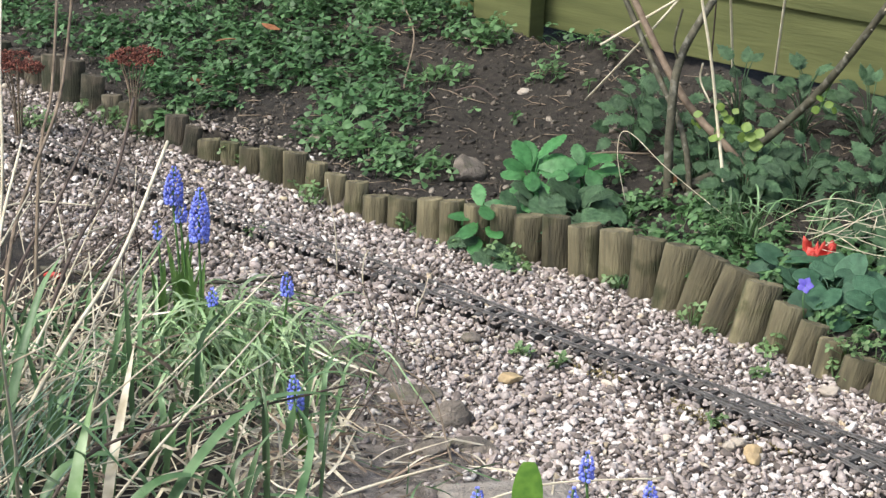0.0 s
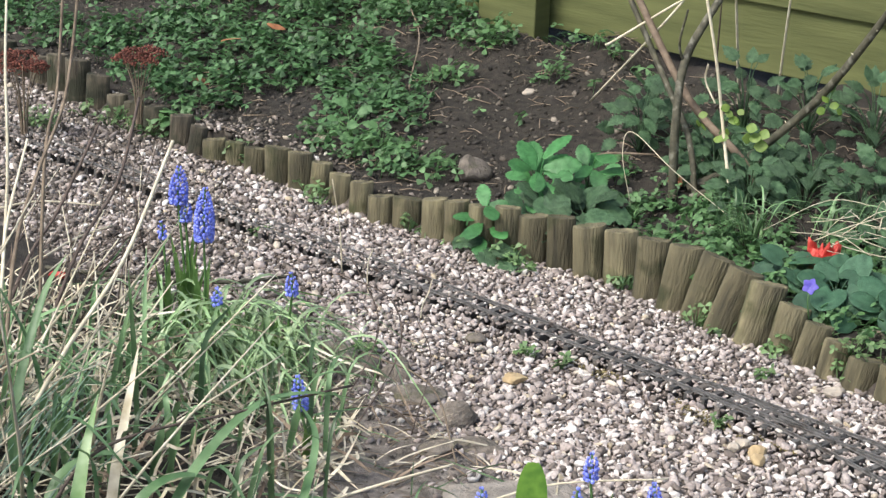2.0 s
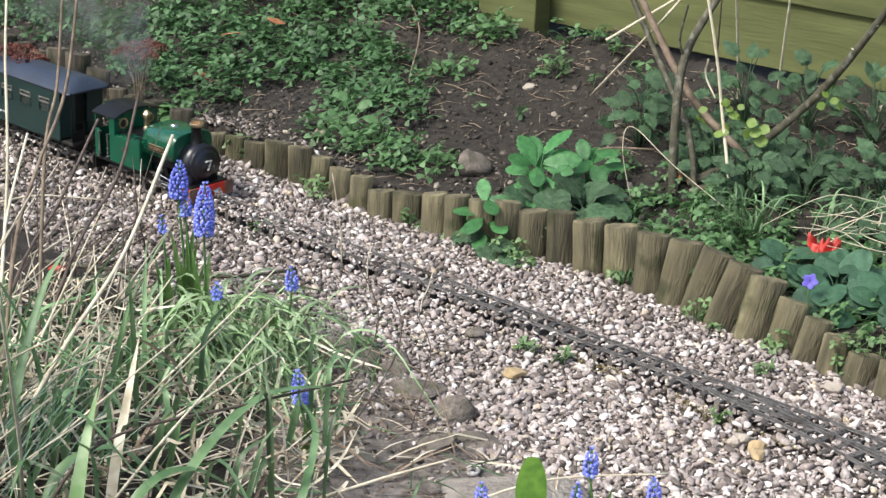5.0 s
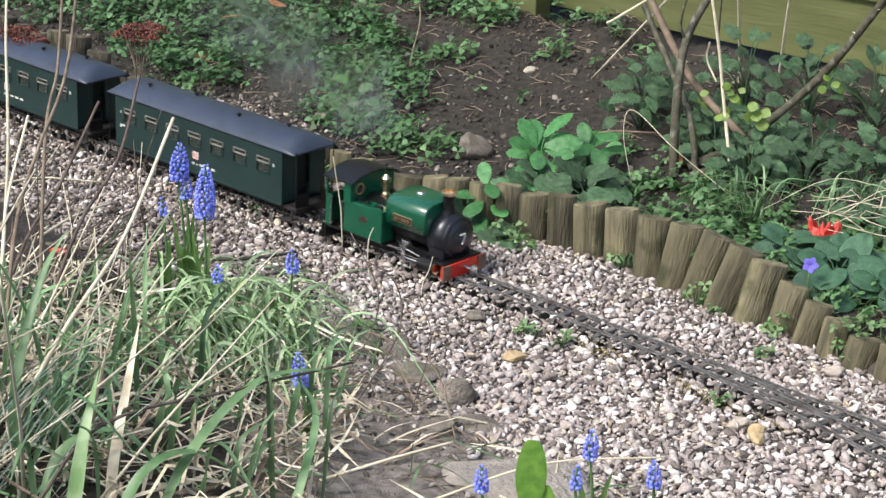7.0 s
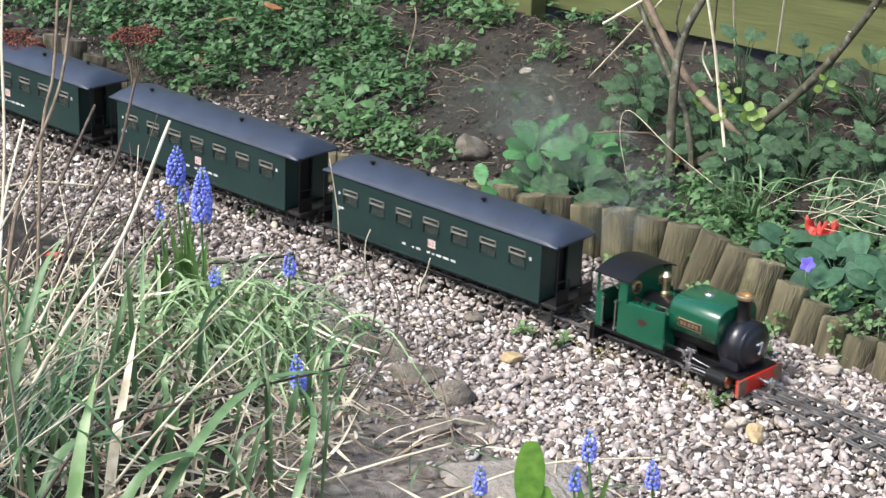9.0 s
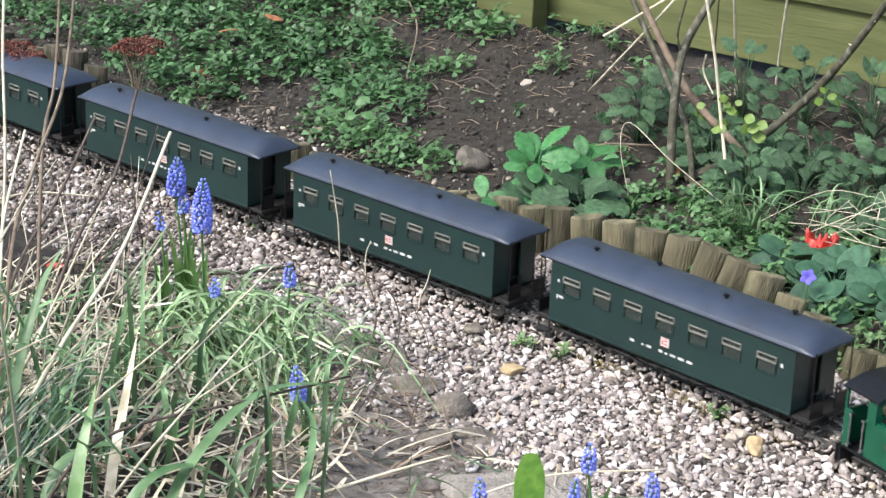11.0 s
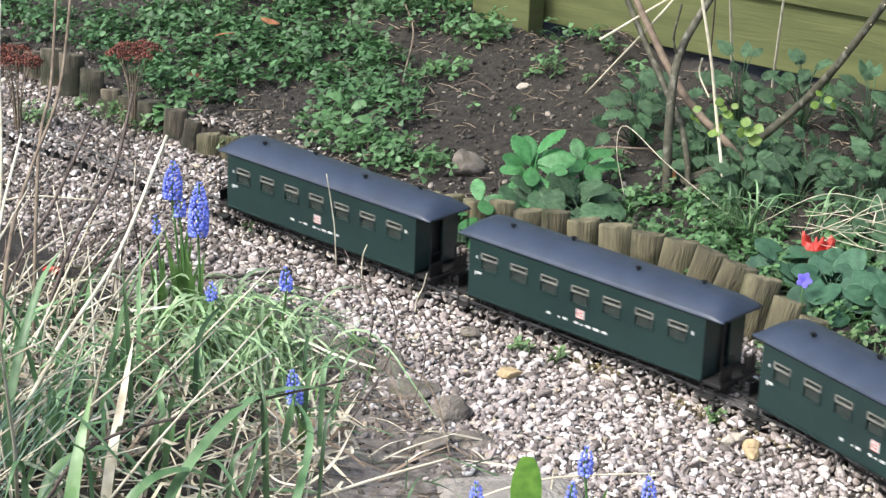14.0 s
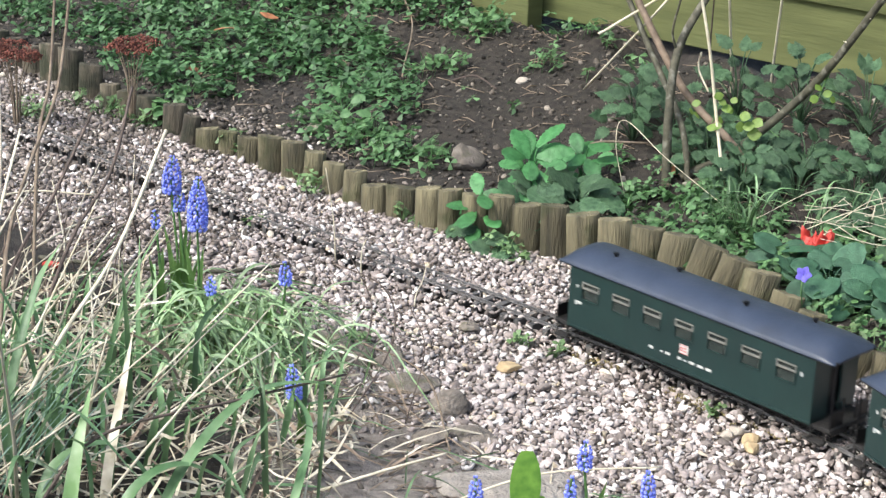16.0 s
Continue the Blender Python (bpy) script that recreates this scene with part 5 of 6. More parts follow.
    # fallen leaves
    for k, (x, y, r) in enumerate(((-0.29, 3.95, 20), (-0.36, 3.78, 80), (-0.05, 4.02, 140), (0.0, 4.02, 10), (-0.42, 3.72, 200), (0.37, 3.05, 30), (-0.5, 3.62, 60))):
        ob = new("fallen_leaf", mesh_of("fallen_leaf", [(OVAL[0] * np.array([0.04, 0.06, 0.05]), OVAL[1])], "rust"))
        ob.matrix_basis = pose(x, y, ground_z(x, y) + 0.045 * (k < 5) + 0.012, 15, -10, r)
        tagged(ob, "curled brown fallen leaf lying on the ground cover", "leaf", "fallen leaves")


make_leafy()


def stem(name, label, category, pts, r0, r1, mat, group="", n=6):
    me = mesh_of(name, [tube_verts(curve_through(pts, n), r0, r1, 8)], mat)
    return tagged(new(name, me), label, category, group)


def stem_part(parent, name, pts, r0, r1, mat, label=""):
    ob = new(name, mesh_of(name, [tube_verts(curve_through(pts, 6), r0, r1, 8)], mat))
    ob.parent = parent
    return tagged(ob, label) if label else ob


def make_shrub():
    rng = np.random.default_rng(8)
    rose = thing("rose_bush", "bare thorny rose bush with a few yellow-green young leaves", "shrub")
    stem_part(rose, "stem", [(0.377, 3.02, 0.03), (0.373, 3.04, 0.169), (0.386, 3.08, 0.274), (0.44, 3.12, 0.371), (0.49, 3.16, 0.47)], 0.0085, 0.0055, "rosestem")
    thorny = [(0.40, 3.03, 0.065), (0.478, 3.03, 0.108), (0.574, 3.0, 0.213), (0.62, 2.95, 0.299), (0.672, 2.9, 0.413), (0.70, 2.88, 0.48)]
    stem_part(rose, "stem", thorny, 0.0085, 0.0052, "rosestem")
    stem_part(rose, "stem", [(0.52, 2.98, 0.045), (0.508, 2.99, 0.079), (0.485, 3.02, 0.122), (0.398, 3.1, 0.201), (0.305, 3.2, 0.357), (0.27, 3.24, 0.42)], 0.0075, 0.0058, "tanstem", "tan brown cane")
    stem_part(rose, "stem", [(0.411, 3.0, 0.05), (0.397, 3.05, 0.148), (0.353, 3.15, 0.235), (0.296, 3.25, 0.346), (0.27, 3.28, 0.40)], 0.0055, 0.0048, "rosestem")
    stem_part(rose, "stem", [(0.464, 2.94, 0.045), (0.462, 2.95, 0.066), (0.443, 3.0, 0.194), (0.426, 3.0, 0.287), (0.398, 3.0, 0.406)], 0.0032, 0.0024, "palestalk", "pale dry cane")
    stem_part(rose, "twig", [(0.426, 3.1, 0.261), (0.424, 3.1, 0.232), (0.436, 3.05, 0.208)], 0.0017, 0.0014, "palestalk")
    stem_part(rose, "twig", [(0.386, 3.08, 0.26), (0.372, 3.07, 0.30), (0.38, 3.06, 0.36)], 0.0025, 0.0018, "rosestem")
    stem_part(rose, "twig", [(0.50, 3.02, 0.13), (0.53, 3.02, 0.155), (0.55, 3.0, 0.15)], 0.0014, 0.001, "greenstem")
    c = curve_through(thorny, 8)
    for k in range(8, len(c) - 1, 3):
        p = c[k]
        d = rng.normal(size=3)
        d /= np.linalg.norm(d)
        ob = new("thorn", mesh_of("thorn", [tube_verts([p, p + d * 0.011], 0.0022, 0.0004, 5)], "palestalk"))
        ob.parent = rose
    V, F = OVAL
    for x, y, z, s in ((0.411, 3.0, 0.202, .8), (0.405, 3.0, 0.188, .7), (0.414, 3.0, 0.182, .8), (0.445, 2.99, 0.218, .8), (0.452, 2.99, 0.208, .7), (0.460, 2.99, 0.198, .9), (0.466, 2.99, 0.195, .7), (0.470, 2.99, 0.212, .7), (0.49, 2.99, 0.186, 1.0),
                       (0.498, 2.99, 0.170, 1.1), (0.511, 2.99, 0.176, 1.1), (0.508, 2.99, 0.156, 1.2), (0.485, 2.99, 0.168, 1.0), (0.446, 2.99, 0.168, .9), (0.438, 2.99, 0.165, .9), (0.452, 2.99, 0.178, .7), (0.60, 2.97, 0.245, .8), (0.607, 2.97, 0.262, .7), (0.615, 2.97, 0.235, .8), (0.595, 2.97, 0.225, .8), (0.625, 2.97, 0.225, .7)):
        ob = new("leaf", mesh_of("leaf", [((V - (0.5, 0, 0)) * 0.020 * s * np.array([1, 1.3, 1]), F)], "yellowleaf"))
        ob.parent = rose
        ob.matrix_basis = pose(x, y, z, 55 + rng.uniform(-25, 25), rng.uniform(-30, 30), rng.uniform(-60, 60))
    stem_part(rose, "twig", [(0.44, 3.0, 0.17), (0.45, 3.0, 0.2), (0.47, 3.0, 0.19), (0.50, 3.0, 0.165)], 0.0012, 0.0009, "greenstem")
    stem_part(rose, "twig", [(0.62, 2.96, 0.29), (0.608, 2.97, 0.25), (0.60, 2.97, 0.22)], 0.0012, 0.0009, "greenstem")
    for label, pts, r, mat in (("pale dry cane leaning on the fence", [(0.53, 3.42, 0.08), (0.526, 3.4, 0.138), (0.49, 3.3, 0.343), (0.48, 3.28, 0.42)], 0.0035, "palestalk"),
                               ("pale dry cane leaning on the fence", [(0.60, 3.40, 0.10), (0.596, 3.38, 0.168), (0.587, 3.3, 0.347), (0.585, 3.28, 0.42)], 0.0032, "palestalk"),
                               ("pale dry bent stalk over the soil", [(0.262, 3.45, 0.091), (0.349, 3.2, 0.291), (0.394, 3.2, 0.351), (0.43, 3.2, 0.40)], 0.0028, "palestalk"),
                               ("pale dry stalk over the soil", [(0.262, 3.2, 0.26), (0.282, 3.2, 0.273), (0.368, 3.15, 0.347), (0.40, 3.1, 0.38)], 0.0032, "palestalk"),
                               ("bleached arching dry stalk among the weeds", [(0.300, 2.95, 0.06), (0.281, 2.95, 0.145), (0.294, 2.95, 0.183), (0.36, 2.9, 0.136), (0.458, 2.85, 0.072)], 0.0009, "palestalk"),
                               ("thin black plant stake by the fence", [(0.485, 3.41, 0.09), (0.482, 3.4, 0.163), (0.474, 3.35, 0.331), (0.47, 3.34, 0.40)], 0.0022, "darkstalk"),
                               ("thin trailing dry stem over the ground cover", [(-0.077, 3.52, 0.06), (-0.077, 3.55, 0.088), (-0.066, 3.75, 0.127), (-0.098, 3.9, 0.172), (-0.10, 4.0, 0.22)], 0.0022, "stalk"),
                               ("thin dark twig on the bare soil", [(0.02, 3.50, 0.085), (0.06, 3.50, 0.095), (0.10, 3.45, 0.085)], 0.0024, "darkstalk"),
                               ("dry bent twig lying behind the logs", [(0.21, 3.05, 0.08), (0.26, 3.09, 0.10), (0.35, 3.10, 0.10)], 0.003, "stalk"),
                               ("mossy fallen branch at the shrub's foot", [(0.40, 2.98, 0.066), (0.45, 3.0, 0.08), (0.50, 3.04, 0.09)], 0.008, "rosestem")):
        stem("dry_stalk", label, "stalk", pts, r * 0.8, r * 0.6, mat)
    # pale straw lying in the corner
    for k in range(24):
        a = np.array((rng.uniform(0.56, 0.74), rng.uniform(2.66, 2.80), 0.10 + rng.uniform(0, 0.02)))
        d = np.array((rng.uniform(-0.10, 0.10), rng.uniform(-0.06, 0.05), rng.uniform(-0.02, 0.03)))
        stem("dry_straw", "bleached straw stalk lying over the weeds", "straw", [a - d, a + rng.normal(0, 0.020, 3) + (0, 0, 0.006), a + d], 0.0008, 0.0004, "palestalk", "straw in the corner", 4)


make_shrub()


def make_litter():
    rng = np.random.default_rng(77)
    twigs = Heap()
    for _ in range(620):
        x = rng.uniform(-0.5, 0.85)
        d = rng.uniform(0.05, 1.0) if rng.random() < 0.6 else rng.uniform(0.75, 1.15)
        y = edge_y(x) + d
        L = rng.uniform(0.012, 0.06)
        a = rng.uniform(0, math.pi)
        p = np.array((x, y, ground_z(x, y) + 0.003))
        e = np.array((math.cos(a) * L, math.sin(a) * L, rng.normal(0, 0.10) * L))
        twigs.add(*tube_verts([p - e / 2, p + rng.normal(0, 0.06, 3) * L + (0, 0, 0.002), p + e / 2], rng.uniform(0.0007, 0.0016), 0.0007, 4))
    for _ in range(150):
        x = rng.uniform(-0.2, 0.4)
        y = bed_line(x) - rng.uniform(0.0, 0.35)
        L = rng.uniform(0.015, 0.08)
        a = rng.uniform(0, math.pi)
        p = np.array((x, y, ground_z(x, y) + 0.004))
        e = np.array((math.cos(a) * L, math.sin(a) * L, rng.normal(0, 0.15) * L))
        twigs.add(*tube_verts([p - e / 2, p + rng.normal(0, 0.08, 3) * L + (0, 0, 0.003), p + e / 2], rng.uniform(0.0006, 0.0014), 0.0006, 4))
    twigs.done("twig_litter", "stalk", "small dry twigs and straw bits scattered on the soil", "twigs")


make_litter()


def make_sedum():
    rng = np.random.default_rng(14)
    for x, y, n, tall, hx in ((-0.580, 3.452, 9, 0.145, 0.0), (-0.775, 3.36, 9, 0.145, 0.0)):
        plant = thing("sedum", "dried stonecrop with rusty red flat flower heads", "plant", "dried stonecrops")
        plant.matrix_basis = pose(x, y, 0.0)
        for k in range(n):
            a = 2 * math.pi * k / n
            tip = np.array((0.040 * math.cos(a) * rng.uniform(0.4, 1), 0.028 * math.sin(a) * rng.uniform(0.4, 1), tall + rng.uniform(-0.014, 0.008)))
            stem_part(plant, "stalk", [(0.004 * math.cos(a), 0.004 * math.sin(a), -0.01), tip * (0.35, 0.35, 0.55), tip], 0.0013, 0.0009, "stalk")
            pieces = []
            for _ in range(95):
                b, r = rng.uniform(0, 2 * math.pi), 0.024 * math.sqrt(rng.random())
                s = rng.uniform(0.0013, 0.0026)
                v, f = ICO1
                pieces.append((v * s * (1, 1, 0.9) + tip + (r * math.cos(b), r * math.sin(b), 0.009 * (1 - (r / 0.021) ** 2) + rng.uniform(-0.004, 0.003)), f))
            ob = new("flower_head", mesh_of("flower_head", pieces, "sedum"))
            ob.parent = plant


make_sedum()


def make_muscari():
    rng = np.random.default_rng(17)
    # head's lower end x, y, z; head length; head radius; foot x, y
    for x, y, z, ln, rad, fx, fy in ((-0.368, 2.50, 0.190, .050, .0125, -0.359, 2.50), (-0.326, 2.45, 0.156, .072, .0135, -0.329, 2.45), (-0.358, 2.50, 0.164, .034, .010, -0.352, 2.50), (-0.382, 2.45, 0.156, .026, .007, -0.378, 2.45),
                                     (-0.197, 2.35, 0.121, .034, .010, -0.215, 2.36), (-0.160, 2.05, 0.098, .046, .0115, -0.152, 2.05), (0.168, 1.85, 0.122, .036, .0095, 0.174, 1.85), (0.052, 1.82, 0.092, .034, .009, 0.06, 1.82),
                                     (0.152, 1.82, 0.100, .030, .007, 0.155, 1.82), (0.235, 1.82, 0.106, .034, .009, 0.235, 1.83), (-0.296, 2.35, 0.103, .024, .009, -0.29, 2.36)):
        if y < 2.44 or ln < 0.04:
            ln, rad = ln * 0.85, rad * 0.78
        gz = ground_z(fx, fy)
        plant = thing("grape_hyacinth", "blue grape hyacinth in flower at the edge of the bed", "flower", "grape hyacinths")
        plant.matrix_basis = pose(fx, fy, gz)
        base, top = np.array((x - fx, y - fy, z - gz)), np.array((x - fx + rng.normal(0, 0.002), y - fy, z - gz + ln))
        stem_part(plant, "flower_stalk", [(0, 0, -0.01), base * 0.5 + (0.003, 0, 0), base, top], 0.0023, 0.0012, "greenstem")
        pieces = []
        rows = max(int(ln / 0.0046), 4)
        for k in range(rows):
            u = k / (rows - 1)
            r = rad * (0.85 + 0.25 * math.sin(u * 2.2)) * (1 - u ** 2.2 * 0.78)
            m = max(int(2 * math.pi * r / 0.0058), 3)
            for q in range(m):
                a = 2 * math.pi * (q + 0.5 * (k % 2)) / m + rng.normal(0, 0.12)
                p = base + (top - base) * u + np.array((math.cos(a) * r, math.sin(a) * r, rng.normal(0, 0.0006)))
                v, f = ICO1
                pieces.append((v * np.array((1, 1, 1.25)) * (0.0029 - 0.0011 * u) * (0.85 + 0.15 * rad / 0.0125) + p, f))
        ob = new("flower_head", mesh_of("flower_head", pieces, "blue"))
        ob.parent = plant
        for k in range(4):
            a = rng.uniform(0, 2 * math.pi)
            h = (z - gz) * rng.uniform(0.5, 0.85)
            pts = curve_through([(0.004 * math.cos(a), 0.004 * math.sin(a), -0.005), (0.010 * math.cos(a), 0.010 * math.sin(a), h * 0.6), (0.02 * math.cos(a), 0.02 * math.sin(a), h)], 4)
            ob = new("leaf", mesh_of("leaf", [blade_verts(pts, 0.008)], "hyacinthleaf"))
            ob.parent = plant
    # a broad young leaf close to the camera
    bud = thing("tulip_leaf", "broad bright green young leaf standing upright", "leaf")
    gz = ground_z(0.107, 1.8)
    bud.matrix_basis = pose(0.107, 1.80, gz)
    for dx, z0, z1, w in ((0.0, 0.085, 0.162, 0.033), (0.016, 0.055, 0.11, 0.024)):
        V, F = leaf_shape("round", 12)
        V = V * np.array([z1 - z0, w / 0.72, 0.02])
        stalk = tube_verts([(-0.09, 0, 0), (0.004, 0, 0)], 0.002, 0.002, 6)
        ob = new("leaf", mesh_of("leaf", [(V, F), stalk], "weedlight"))
        ob.parent = bud
        ob.matrix_basis = Matrix.Translation((dx - 0.004, 0, z0 - gz)) @ pose(0, 0, 0, 0, -90, 0) @ pose(0, 0, 0, 90, 0, 0)


make_muscari()


def make_grass():
    rng = np.random.default_rng(29)
    green, blue, dry, lush, dead, brown = (Heap() for _ in range(6))

    def in_bed(x, y):
        return y < min(bed_line(x) - 0.02, 2.56) and x < -0.13 + (2.4 - y) * 0.12

    def spots(count, x0, x1, y0, y1, thin=0.0):
        """Places in the bed; thin leaves out that share of those near its gravel side."""
        n = 0
        while n < count:
            x, y = rng.uniform(x0, x1), rng.uniform(y0, y1)
            if not in_bed(x, y) or rng.random() < thin * smooth01((x + 0.42) / 0.3):
                continue
            n += 1
            yield x, y, ground_z(x, y) - 0.004

    def shorter(y):
        return 1 - 0.6 * smooth01((y - 2.0) / 0.4)

    # upright dark green leaves, little bent
    for x, y, z in spots(62, -0.72, -0.34, 1.80, 2.50, 0.8):
        L = rng.uniform(0.12, 0.30) * shorter(y)
        lean = np.array((rng.normal(0.16, 0.24), rng.normal(0.05, 0.2), 0))
        p = np.array((x, y, z))
        tip = p + lean * L * 1.1 + (0, 0, L)
        green.add(*blade_verts(curve_through([p, p + lean * L * 0.35 + (0, 0, L * 0.55), tip], 5), rng.uniform(0.004, 0.0085), 0.35, rng.normal(0, 0.7)))
    # thin arching leaves
    for x, y, z in spots(105, -0.72, -0.10, 1.80, 2.50, 0.3):
        L = rng.uniform(0.10, 0.24) * shorter(y)
        az, lean = rng.normal(0.2, 1.2), rng.uniform(0.2, 0.9)
        d, p = np.array((math.cos(az), math.sin(az) * 0.7, 0)), np.array((x, y, z))
        green.add(*blade_verts(curve_through([p, p + d * L * lean * 0.35 + (0, 0, L * 0.6), p + d * L * (0.5 + lean * 0.5) + (0, 0, L * (0.9 - lean * 0.75))], 5), rng.uniform(0.0032, 0.0075), 0.3, rng.normal(0, 0.8)))
    # a sheaf of stiff bluish stems that lean one way
    for x, y, z in spots(60, -0.60, -0.42, 1.80, 1.96):
        L = rng.uniform(0.12, 0.22)
        d = np.array((rng.normal(0.52, 0.10), rng.normal(0.20, 0.12), 0.80))
        d, p = d / np.linalg.norm(d), np.array((x, y, z))
        blue.add(*blade_verts(curve_through([p, p + d * L * 0.5 + rng.normal(0, 0.004, 3), p + d * L + (0.01, 0, -0.008)], 4), rng.uniform(0.0018, 0.0036), 0.4, rng.normal(0, 0.5)))
    # long straight straws, most leaning with the sheaf
    for x, y, z in spots(36, -0.70, -0.36, 1.80, 2.15, 0.5):
        L = rng.uniform(0.18, 0.40) * (1 - 0.35 * smooth01((y - 2.0) / 0.3))
        d = np.array((rng.normal(0.48, 0.32), rng.normal(0.20, 0.25), rng.uniform(0.40, 0.90)))
        d, p = d / np.linalg.norm(d), np.array((x, y, z))
        kink = rng.normal(0, 0.007, 3)
        dry.add(*tube_verts([p, p + d * L * 0.35 + kink, p + d * L * 0.7 + kink * 0.6, p + d * L], rng.uniform(0.0012, 0.0030), 0.0008, 6))
    # crossing dry blades with a fold in them
    for x, y, z in spots(300, -0.72, -0.12, 1.80, 2.56, 0.1):
        L = rng.uniform(0.07, 0.20)
        az = rng.uniform(0, 2 * math.pi)
        d, p = np.array((math.cos(az), math.sin(az), 0)), np.array((x, y, z))
        up = rng.uniform(0.25, 0.85)
        k1 = p + d * L * 0.4 * (1 - up) + (0, 0, L * 0.55 * up)
        k2 = k1 + d * L * 0.30 + (0, 0, L * rng.uniform(-0.35, 0.25))
        (dry if rng.random() < 0.75 else brown).add(*blade_verts([p, (p + k1) / 2, k1, (k1 + k2) / 2 + (0, 0, 0.003), k2], rng.uniform(0.0022, 0.0062), 0.35, rng.normal(0, 1.2)))
    # flattened thatch, pale and brown
    for x, y, z in spots(900, -0.72, -0.10, 1.80, 2.56, 0.0):
        L = rng.uniform(0.03, 0.14)
        az = rng.uniform(0, 2 * math.pi)
        p = np.array((x, y, z + 0.006 + abs(rng.normal(0, 0.026))))
        d = np.array((math.cos(az), math.sin(az), rng.normal(0.05, 0.3)))
        (dry if rng.random() < 0.62 else brown if rng.random() < 0.6 else green).add(*blade_verts(curve_through([p - d * L * 0.5, p + rng.normal(0, 0.006, 3), p + d * L * 0.5], 4), rng.uniform(0.0016, 0.0056), 0.3, rng.normal(0, 1)))
    # narrow pale green leaves that arch over round the flowers
    n = 0
    while n < 250:
        x, y = rng.normal(-0.28, 0.065), rng.normal(2.38, 0.10)
        if y > bed_line(x) - 0.005:
            continue
        n += 1
        L = rng.uniform(0.09, 0.20)
        az = rng.normal(-0.6, 1.2)
        p, d = np.array((x, y, ground_z(x, y) - 0.004)), np.array((math.cos(az), math.sin(az), 0))
        lush.add(*blade_verts(curve_through([p, p + d * L * 0.18 + (0, 0, L * 0.45), p + d * L * 0.5 + (0, 0, L * rng.uniform(0.2, 0.5)), p + d * L * 0.75 + (0, 0, L * rng.uniform(-0.05, 0.25))], 4), rng.uniform(0.0028, 0.0064), 0.4, rng.normal(0, 0.6)))
    # sparse blades and straws over the earth
    n = 0
    while n < 90:
        x, y = rng.uniform(-0.15, 0.30), rng.uniform(1.80, 2.25)
        if y > bed_line(x) - 0.02:
            continue
        n += 1
        L = rng.uniform(0.04, 0.14)
        az = rng.uniform(0, math.pi)
        p = np.array((x, y, ground_z(x, y) + abs(rng.normal(0, 0.008)) + 0.002))
        d = np.array((math.cos(az), math.sin(az), rng.normal(0.1, 0.2)))
        (dry if rng.random() < 0.6 else brown if rng.random() < 0.5 else green).add(*blade_verts(curve_through([p - d * L * 0.5, p + (0, 0, 0.01 * rng.random()), p + d * L * 0.5], 4), rng.uniform(0.0014, 0.004), 0.3, rng.normal(0, 1)))
    # wide strap leaves low in the bed
    for x, y, z in spots(16, -0.50, -0.16, 1.80, 2.05):
        L = rng.uniform(0.12, 0.24)
        az, lean = rng.normal(0.0, 1.2), rng.uniform(0.3, 0.9)
        p, d = np.array((x, y, z)), np.array((math.cos(az), math.sin(az) * 0.6, 0))
        green.add(*blade_verts(curve_through([p, p + d * L * 0.35 * lean + (0, 0, L * 0.6), p + d * L * (0.4 + 0.5 * lean) + (0, 0, L * (0.95 - 0.7 * lean))], 6), rng.uniform(0.006, 0.011), 0.35, rng.normal(0, 0.6)))
    # dead stems at the back of the bed, some dark
    for _ in range(48):
        x, y = rng.uniform(-0.74, -0.44), rng.uniform(2.28, 2.72)
        L = rng.uniform(0.08, 0.24)
        d = np.array((rng.normal(0.25, 0.45), rng.normal(0.1, 0.3), rng.uniform(0.3, 1.0)))
        d /= np.linalg.norm(d)
        p = np.array((x, y, ground_z(x, y)))
        (dry if rng.random() < 0.5 else dead).add(*tube_verts([p, p + d * L * 0.5 + rng.normal(0, 0.008, 3), p + d * L], rng.uniform(0.0008, 0.0020), 0.0006, 5))
    green.done("grass_tuft", "grass", "long dark green leaves of an overgrown bed", "grass")
    blue.done("stiff_grass", "bluegrass", "sheaf of thin stiff bluish green stems", "grass")
    lush.done("fresh_grass", "lush", "narrow arching pale green leaves round the flowers", "grass")
    dead.done("dead_stems", "darkstalk", "thin dark dead stems standing at the bed's back", "stems")
    brown.done("dead_leaves", "deadleaf", "brown withered grass leaves lying in the bed", "grass")
    dry.done("dry_grass", "straw", "bleached dry grass and straw thatch in the bed", "grass")
    # a tuft under the shrub, and one by the logs
    for cx, cy, cnt, ln, nm in ((0.47, 2.83, 50, 0.10, "grass_tuft"), (0.275, 2.738, 16, 0.035, "grass_tuft"), (0.60, 2.80, 26, 0.09, "grass_tuft")):
        h = Heap()
        for _ in range(cnt):
            az = rng.uniform(0, 2 * math.pi)
            L = ln * rng.uniform(0.6, 1.2)
            p = np.array((cx + rng.normal(0, ln * 0.2), cy + rng.normal(0, ln * 0.15), 0.0))
            p[2] = ground_z(p[0], p[1])
            d = np.array((math.cos(az), math.sin(az), 0))
            h.add(*blade_verts(curve_through([p, p + d * L * 0.25 + (0, 0, L * 0.6), p + d * L * 0.7 + (0, 0, L * 0.6)], 4), 0.003, 0.3, rng.normal(0, 0.5)))
        h.done(nm, "grass", "small tuft of thin green grass among the weeds", "grass", kind="thing")


make_grass()


